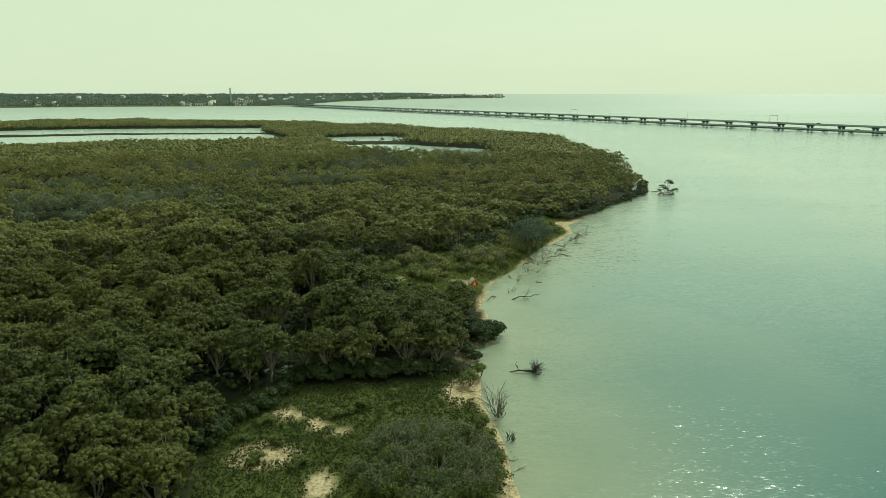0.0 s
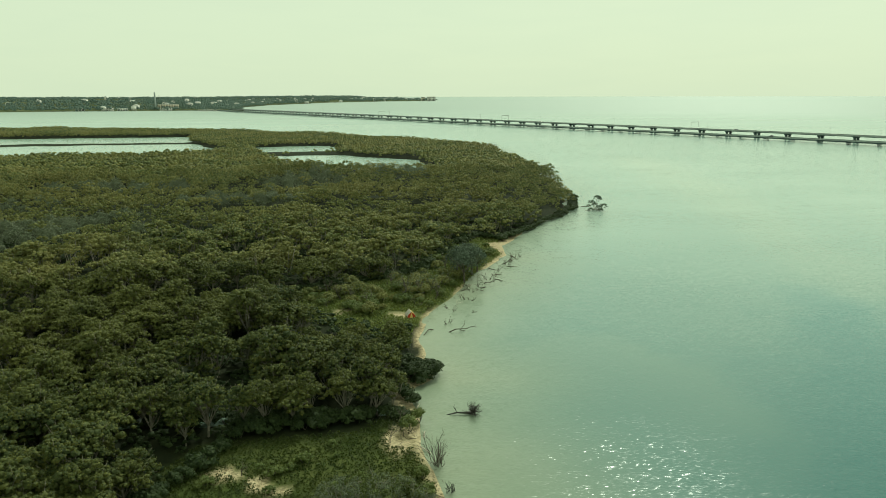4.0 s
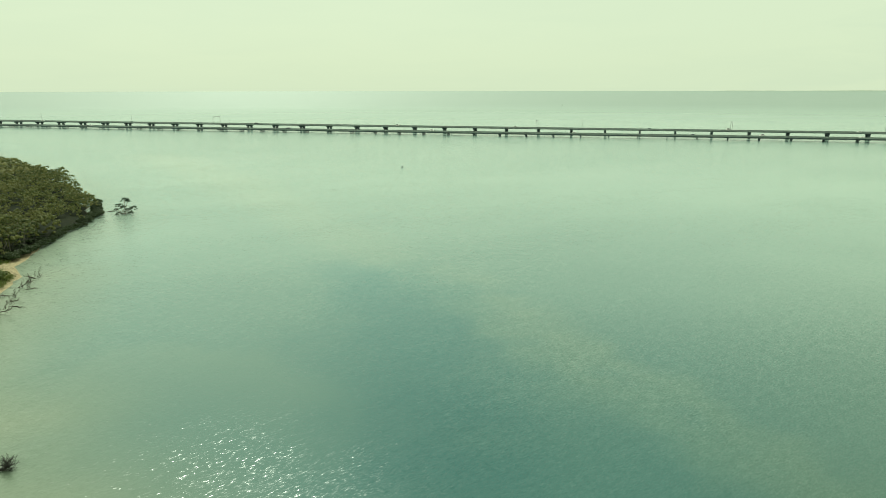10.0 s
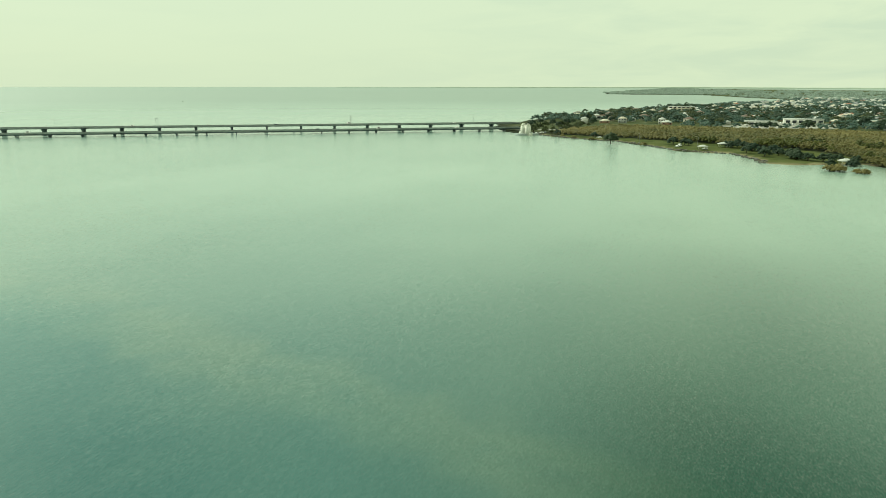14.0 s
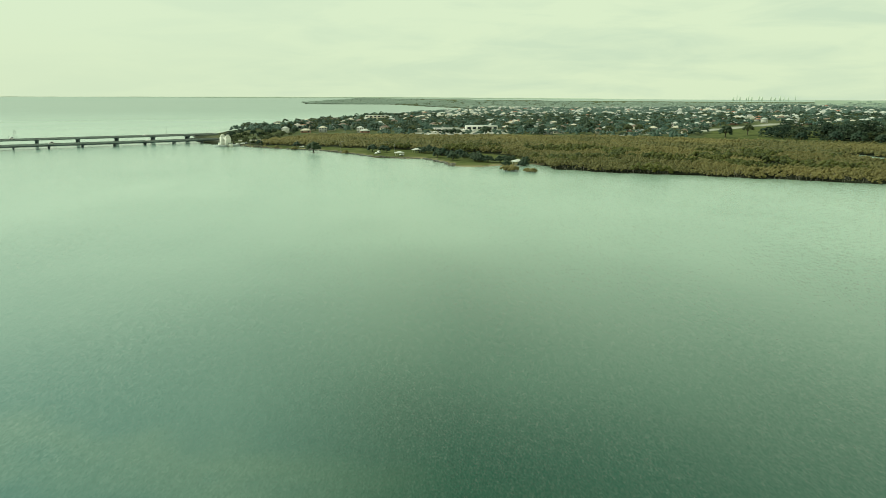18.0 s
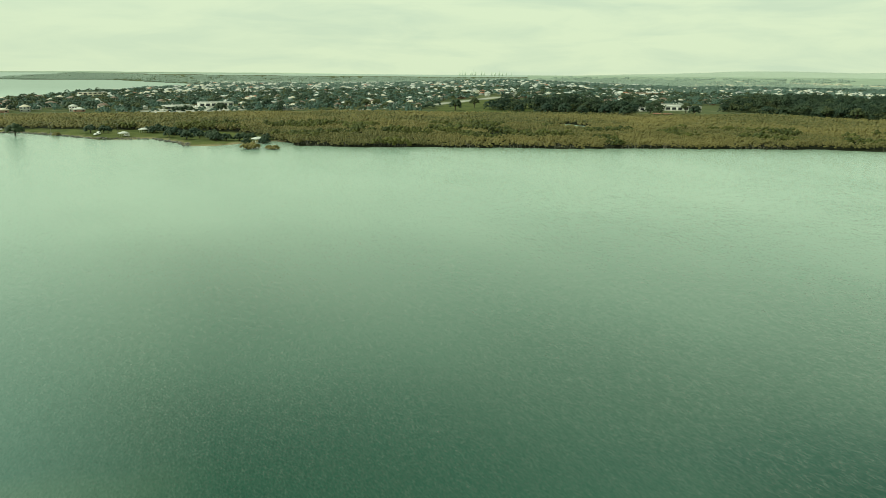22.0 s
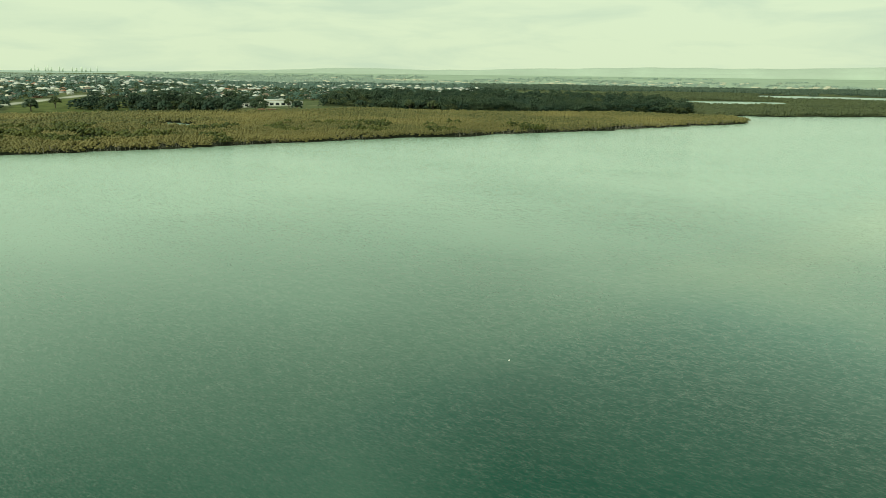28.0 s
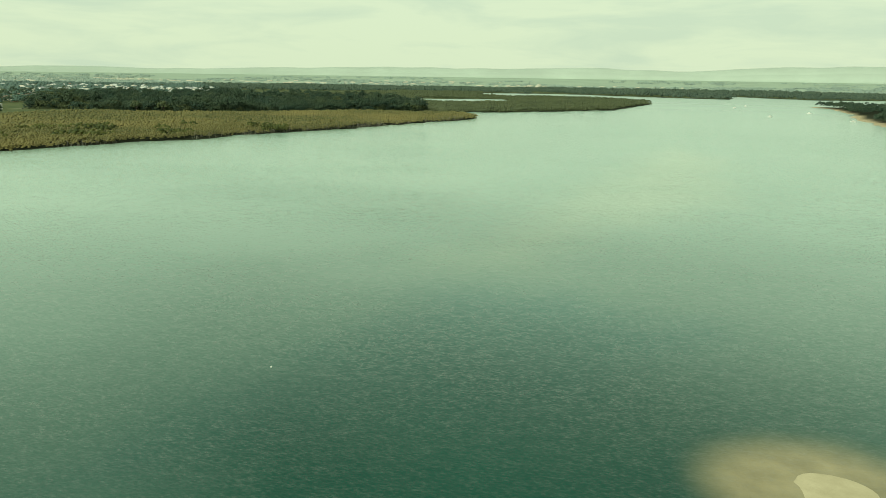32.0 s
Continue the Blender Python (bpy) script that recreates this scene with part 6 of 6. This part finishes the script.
def park():
    rng = np.random.default_rng(141)
    k = broad_tree(142, 4.4, 5.8, M_DARK, "round dark green shade tree on park grass", "park trees", 28, 5, 0.4)
    place(k, [(602, -7), (598, -19), (600, -16), (588, -50), (595, -55), (545, -57), (520, -66), (660, 62), (690, 100)], rng, 0.8, 1.1)
    b = broad_tree(143, 4.2, 4.6, M_DARK, "dense dark green shrub thicket behind the park", "park thicket", 26, 5, 0.4, "park_bush", 0.1)
    sp = [(590 - 8.5 * i + rng.normal(0, 3), -52 - 3.9 * i + rng.normal(0, 5) + j * 0.0) for i in range(12) for j in range(2)]
    place(b, sp + [(482, -99), (481, -111), (490, -113), (500, -117), (505, -108)], rng, 0.8, 1.25)
    white, silver = plain("white_car_paint", (0.75, 0.75, 0.73), 0.3, vary=0.05), plain("dark_car_paint", (0.08, 0.09, 0.11), 0.3, vary=0.1)
    c1, c2 = car(white, "white parked car on the park road"), car(silver, "dark car on the road")
    van = car(white, "white van parked by the shelter", True)
    place(c1, [(581, -10), (563, -30), (656, 57), (700, 122), (704, 118), (860, -80), (866, -95), (872, -110), (880, -130), (890, -150), (850, -60), (905, -170)], rng, 1.0, 1.05)
    place(van, [(586, -12), (940, -190), (955, -150), (985, -140)], rng, 1.0, 1.1)
    place(c2, [(707, 115), (868, -100), (884, -140), (920, -175)], rng, 1.0, 1.05)
    side = Vector((BR_DIR.y, -BR_DIR.x, 0))
    for off, z, spots in ((0, 3.76, (66, 148, 210, 322, 470, 640, 905)), (33, 6.96, (60, 175, 250, 388, 520, 700, 1010))):
        for i, s in enumerate(spots):
            p = BR0 + BR_DIR * s + side * (off + (2.5 if i % 2 else -2.5))
            copy_thing((c1, van, c2)[i % 3], Matrix.Translation((p.x, p.y, z)) @ Matrix.Rotation(BR_ANG, 4, "Z"))
    # picnic shelter
    def shelter(label):
        t = thing("picnic_shelter", label, "shelter", "park shelters")
        for x in (-2.6, 2.6):
            for y in (-1.8, 1.8):
                part("post", Soup().box(x - 0.08, x + 0.08, y - 0.08, y + 0.08, 0, 2.5), M_WHITE, t)
        part("roof", roof_soup(6, 4.4, 2.6, 1.2), ROOFS[0], t)
        part("table", Soup().box(-1, 1, -0.4, 0.4, 0.7, 0.78).box(-0.1, 0.1, -0.1, 0.1, 0, 0.7), M_CONC2, t)
        return t
    place(shelter("white-roofed picnic shelter on the park grass"), [(589, -44), (486, -108), (560, -28)], rng, 0.9, 1.2)
    # rock edge
    w = Soup()
    pts = [(706, 138), (688, 116), (650, 77), (628, 38), (591, 12), (552, -13), (541, -46), (510, -57), (480, -62)]
    for (ax, ay), (bx, by) in zip(pts, pts[1:]):
        n = int(math.hypot(bx - ax, by - ay) / 0.9)
        for i in range(n):
            u = (i + rng.random()) / n
            x, y, s = ax + (bx - ax) * u + rng.normal(0, 1.3), ay + (by - ay) * u + rng.normal(0, 1.3), rng.uniform(0.35, 0.85)
            v = np.array([(a, b, c) for c in (-1, 1) for b in (-1, 1) for a in (-1, 1)], float) * rng.uniform(0.55, 1.1, (8, 3)) * s
            w.add(v + np.array([x, y, max(h1(x, y), 0) + 0.15]), [(0, 2, 3, 1), (4, 5, 7, 6), (0, 1, 5, 4), (2, 6, 7, 3), (0, 4, 6, 2), (1, 3, 7, 5)])
    solo("rock_edge", w, M_ROCK, "grey rock edging along the park shore", "rocks", kind="stuff")


park()


def lamps():
    rng = np.random.default_rng(151)
    side = Vector((BR_DIR.y, -BR_DIR.x, 0))

    def lamp(label, h=9.0):
        t = thing("street_lamp", label, "lamp", "street lamps")
        part("pole", Soup().tube([(0, 0, 0), (0, 0, h * 0.6), (0, 0, h)], [0.11, 0.09, 0.06], 6), M_STEEL, t)
        arm = part("arm", Soup().tube([(0, 0, h - 0.1), (0, 1.0, h + 0.25), (0, 2.0, h + 0.3)], [0.05, 0.05, 0.04], 5), M_STEEL, t)
        part("lamp_head", Soup().box(-0.15, 0.15, 1.8, 2.5, h + 0.22, h + 0.36), M_STEEL, arm)
        return t
    a = lamp("tall grey steel street lamp on the bridge")
    first = True
    for s in range(40, 2300, 138):
        p = BR0 + BR_DIR * s + side * (33 - 7.4)
        m = Matrix.Translation((p.x, p.y, 6.9)) @ Matrix.Rotation(BR_ANG - math.pi / 2 + math.pi / 2, 4, "Z")
        if first:
            a.matrix_basis, first = m, False
        else:
            copy_thing(a, m)
    b = lamp("street lamp beside the shore road", 8.0)
    place(b, [(672, 96), (640, 60), (612, 20), (580, -25), (760, 60), (790, 20), (812, -36), (815, -90), (820, -150), (826, -220), (700, 110), (740, 110)], rng, 1, 1)
    # sign gantries over the road
    g = thing("sign_gantry", "thin steel sign gantry over the bridge road", "gantry", "sign gantries")
    for y in (-7.3, 7.3):
        part("post", Soup().tube([(0, y, 0), (0, y, 8.2)], [0.17, 0.14], 6), M_STEEL, g)
    part("beam", Soup().box(-0.2, 0.2, -7.4, 7.4, 7.8, 8.25), M_STEEL, g)
    for i, s in enumerate((172, 364, 752, 1092, 1460)):
        p = BR0 + BR_DIR * s + side * 33
        m = Matrix.Translation((p.x, p.y, 6.9)) @ Matrix.Rotation(BR_ANG, 4, "Z")
        if i == 0:
            g.matrix_basis = m
        else:
            copy_thing(g, m)
    mast = thing("floodlight_mast", "tall floodlight mast by the sports field", "mast")
    part("pole", Soup().tube([(0, 0, 0), (0, 0, 24)], [0.35, 0.2], 8), M_STEEL, mast)
    part("light_frame", Soup().box(-1.8, 1.8, -0.2, 0.2, 22.6, 24.8), M_STEEL, mast)
    mast.matrix_basis = at(1010, -645)


lamps()

# ---- town landmarks, trees in the fields, far shore ----


def block(name, label, w, d, h, storeys, wall, roofm, group="large buildings"):
    t = thing(name, label, "building", group)
    body = part("wall", Soup().box(-w / 2, w / 2, -d / 2, d / 2, -3, h), wall, t)
    part("roof", Soup().box(-w / 2 - 0.4, w / 2 + 0.4, -d / 2 - 0.4, d / 2 + 0.4, h, h + 0.5), roofm, t)
    step = h / storeys
    n = max(3, int(w / 7))
    pane = Soup().box(-w / n * 0.32, w / n * 0.32, -0.08, 0.08, -step * 0.26, step * 0.26).mesh("window")
    for s in range(storeys):
        for k in range(n):
            for f in (-1, 1):
                part("window", pane, M_GLASS, body).location = ((k + 0.5) / n * w - w / 2, f * d / 2, (s + 0.55) * step)
    return t


def landmarks():
    rng = np.random.default_rng(161)
    turn = lambda x, y: math.atan2(y, x) + math.pi / 2
    for x, y, w, d, h, st, wl, rf, lb in (
            (695, -655, 22, 14, 5, 1, 0, 0, "long white single-storey building behind the mangroves"),
            (690, -712, 46, 22, 6, 1, 0, 0, "wide white-roofed hall among dark trees"),
            (735, -735, 34, 18, 6, 1, 1, 0, "cream hall with a pale roof"),
            (604, -594, 20, 8, 3, 1, 2, 2, "low red-brown shed at the edge of the mangroves"),
            (1080, -1010, 60, 16, 8, 2, 1, 2, "long school building with a terracotta roof"),
            (900, -1030, 24, 16, 6, 1, 1, 2, "cream building with a terracotta roof"),
            (1335, -25, 44, 16, 10, 3, 1, 0, "cream three-storey apartment building by the bay"),
            (930, -110, 34, 18, 5, 1, 0, 0, "white-roofed workshop beside the car park"),
            (985, -165, 44, 20, 6, 1, 0, 0, "wide white warehouse roof beside the car park"),
            (960, -235, 30, 16, 6, 1, 1, 0, "pale hall at the edge of the suburb"),
            (1010, 90, 26, 12, 6, 1, 0, 2, "white house with a terracotta roof among trees")):
        b = block("hall", lb, w, d, h, st, WALLS[wl], ROOFS[rf])
        b.matrix_basis = at(x, y, turn(x, y) + rng.normal(0, 0.15))
    # single big trees at the field
    k = broad_tree(162, 8, 13, M_DARK, "large dark fig tree at the edge of the field", "field trees", 34, 4, 0.6)
    place(k, [(790, -425), (712, -470), (690, -495), (672, -508), (655, -520), (640, -540), (625, -560), (612, -545), (618, -600), (600, -640), (640, -610), (905, -215), (898, -232), (860, -150), (915, -300)], rng, 0.7, 1.1)
    g = broad_tree(163, 6.5, 13, M_GUM, "yellow-green gum tree beside the field", "field trees", 30, 4, 0.6, low=0.3)
    place(g, [(765, -500), (748, -520), (732, -535), (800, -560), (780, -600), (760, -620), (700, -540), (855, -330), (840, -300), (868, -350), (820, -470), (640, -668), (500, -735), (470, -742), (700, -560), (720, -600)], rng, 0.8, 1.15)
    n = broad_tree(164, 7.5, 12, M_DARK, "dark pine and fig along the bay road", "bay road trees", 30, 4, 0.6)
    place(n, [(790 + 18 * i, 150 - 4.5 * i + rng.normal(0, 9)) for i in range(24)] + [(820 + 22 * i, 118 - 6 * i + rng.normal(0, 9)) for i in range(18)], rng, 0.4, 0.72)
    m = broad_tree(165, 4, 5, M_GUM, "yellow-green shrubby tree near the bridge end", "bridge end bushes", 18, 14, 0.6, low=0.2)
    place(m, [(745 + rng.uniform(0, 110), 85 + rng.uniform(0, 65)) for _ in range(36)] + [(712, 128), (720, 118), (704, 108), (728, 140)], rng, 0.6, 1.15)
    # north shore
    hotel = block("apartment_tower", "pale apartment blocks at the tip of the far headland", 46, 18, 24, 7, WALLS[0], ROOFS[0])
    hotel.matrix_basis = at(312, 3970, 0.1)
    b2 = block("apartment_tower", "pale apartment blocks at the tip of the far headland", 22, 16, 19, 5, WALLS[1], ROOFS[0])
    b2.matrix_basis = at(268, 3985, 0.1)
    fac = block("factory", "pale factory building with a chimney over the far shore", 62, 24, 15, 4, WALLS[1], ROOFS[0])
    fac.matrix_basis = at(-655, 2330, 0.25)
    z0 = h1(-690, 2325)
    part("chimney", Soup().tube([(-38, 0, -5), (-38, 0, 56 - z0)], [3.0, 2.4], 10), M_CONC2, fac, "grey chimney")
    for x, y, w, h in ((-500, 2160, 44, 7), (-470, 2165, 30, 6), (-760, 2225, 30, 7), (-800, 2225, 22, 8), (-640, 2250, 34, 7), (-880, 2215, 26, 7)):
        b = block("shore_building", "white building on the far northern shore", w, 14, h, 2, WALLS[0], ROOFS[0])
        b.matrix_basis = at(x, y, rng.normal(0.1, 0.2))
    # towers of the far city, haze put into their pale colour
    M_CITY = plain("haze_tinted_concrete", (0.70, 0.76, 0.64), 1.0, vary=0.06, bump=0)
    for i, (a, h, w) in enumerate(((-118.6, 8, 24), (-118.85, 30, 10), (-119.05, 11, 22), (-119.5, 16, 16), (-119.65, 31, 11), (-119.85, 12, 24), (-120.35, 21, 16), (-120.55, 11, 20), (-121.15, 15, 16),
                                   (-121.4, 10, 28), (-121.75, 19, 22), (-122.0, 11, 20), (-122.3, 13, 16), (-122.75, 26, 9))):
        r = 4760
        x, y = -math.sin(radians(a)) * r, math.cos(radians(a)) * r
        top, w = 11 + 0.8 * h, w * 0.42
        s = Soup().box(-w / 2, w / 2, -10, 10, 0, top).box(-w / 4, w / 4, -5, 5, top, top + 2)
        ob = solo("city_tower", s, M_CITY, "pale hazy city tower on the horizon", "tower", "far city towers")
        ob.matrix_basis = Matrix.Translation((x, y, 26)) @ Matrix.Rotation(radians(a), 4, "Z")


landmarks()


def stems_and_edges():
    """Pale bare stems that stand along the mangrove fronts."""
    rng = np.random.default_rng(171)
    w = Soup()
    front = [(455, -130), (440, -150), (422, -183), (410, -212), (378, -264), (356, -310), (334, -362), (306, -418), (273, -460), (243, -530), (196, -605), (147, -715), (112, -778)]
    for (ax, ay), (bx, by) in zip(front, front[1:]):
        n = int(math.hypot(bx - ax, by - ay) * 1.3)
        for i in range(n):
            u = rng.random()
            x, y = ax + (bx - ax) * u + rng.uniform(-2, 9), ay + (by - ay) * u + rng.normal(0, 2)
            if vnoise(x, y, 25, 173) < 0.38:
                continue
            h, z = rng.uniform(1.6, 4.4), max(h1(x, y), -0.4)
            w.tube([(x, y, z), (x + rng.normal(0, 0.3), y + rng.normal(0, 0.3), z + h * 0.5), (x + rng.normal(0, 0.8), y + rng.normal(0, 0.8), z + h)], [0.13, 0.10, 0.05], 3)
    solo("bare_stems", w, M_BARK, "pale bare stems along the mangrove front", "dead stems", kind="stuff")
    w = Soup()
    for i in range(420):
        a = radians(rng.uniform(-16.5, -7))
        r = np.interp(math.degrees(a), [-16.5, -15, -12, -9, -7], [330, 430, 560, 640, 690]) + rng.normal(0, 12)
        x, y = -math.sin(a) * r, math.cos(a) * r
        if sdf(np.array([x]), np.array([y]), WETLAND)[0] < -1:
            continue
        z, h = max(h1(x, y), -0.3), rng.uniform(4.5, 7.2)
        w.tube([(x, y, z), (x, y + rng.normal(0, 0.3), z + h * 0.6), (x + rng.normal(0, 0.7), y, z + h)], [0.12, 0.09, 0.03], 3)
    solo("bare_stems", w, M_BARK, "pale bare treetops along the headland", "dead stems", kind="stuff")


stems_and_edges()


def boats():
    rng = np.random.default_rng(181)
    t = thing("motor_boat", "small white moored motor boat", "boat", "moored boats")
    hull = Soup().add([(-3, -1, 0.9), (1.5, -1.1, 0.9), (3.4, 0, 1.15), (1.5, 1.1, 0.9), (-3, 1, 0.9), (-2.8, -0.7, -0.3), (1.2, -0.7, -0.3), (2.6, 0, -0.3), (1.2, 0.7, -0.3), (-2.8, 0.7, -0.3)],
                      [(5, 6, 1, 0), (6, 7, 2, 1), (7, 8, 3, 2), (8, 9, 4, 3), (9, 5, 0, 4), (0, 1, 3, 4)], [(1, 2, 3)])
    part("hull", hull, M_WHITE, t)
    cabin = part("cabin", Soup().box(-1.2, 0.8, -0.75, 0.75, 0.9, 2.1), M_WHITE, t)
    part("windscreen", Soup().box(0.8, 0.86, -0.7, 0.7, 1.4, 2.0), M_GLASS, cabin)
    spots = [(-290, -1336), (-244, -977), (-327, -1101), (-255, -1250), (-318, -905), (1634, 1259)]
    for i, (x, y) in enumerate(spots):
        m = Matrix.Translation((x, y, 0)) @ Matrix.Rotation(rng.uniform(0, 6.28), 4, "Z")
        if i == 0:
            t.matrix_basis = m
        else:
            copy_thing(t, m)
    b = thing("channel_marker", "small dark channel marker buoy in open water", "buoy")
    part("float", Soup().tube([(0, 0, -0.4), (0, 0, 0.2), (0, 0, 0.9)], [0.5, 0.5, 0.2], 8), M_GLASS, b)
    part("pole", Soup().tube([(0, 0, 0.8), (0, 0, 1.9)], [0.06, 0.04], 6), M_STEEL, b)
    b.matrix_basis = Matrix.Translation((276, 335, 0))
    b = solo("mooring_buoy", Soup().tube([(0, 0, -0.2), (0, 0, 0.05), (0, 0, 0.2)], [0.15, 0.16, 0.08], 8), M_WHITE, "small white mooring buoy", "buoy")
    b.matrix_basis = Matrix.Translation((48, -101, 0))


boats()
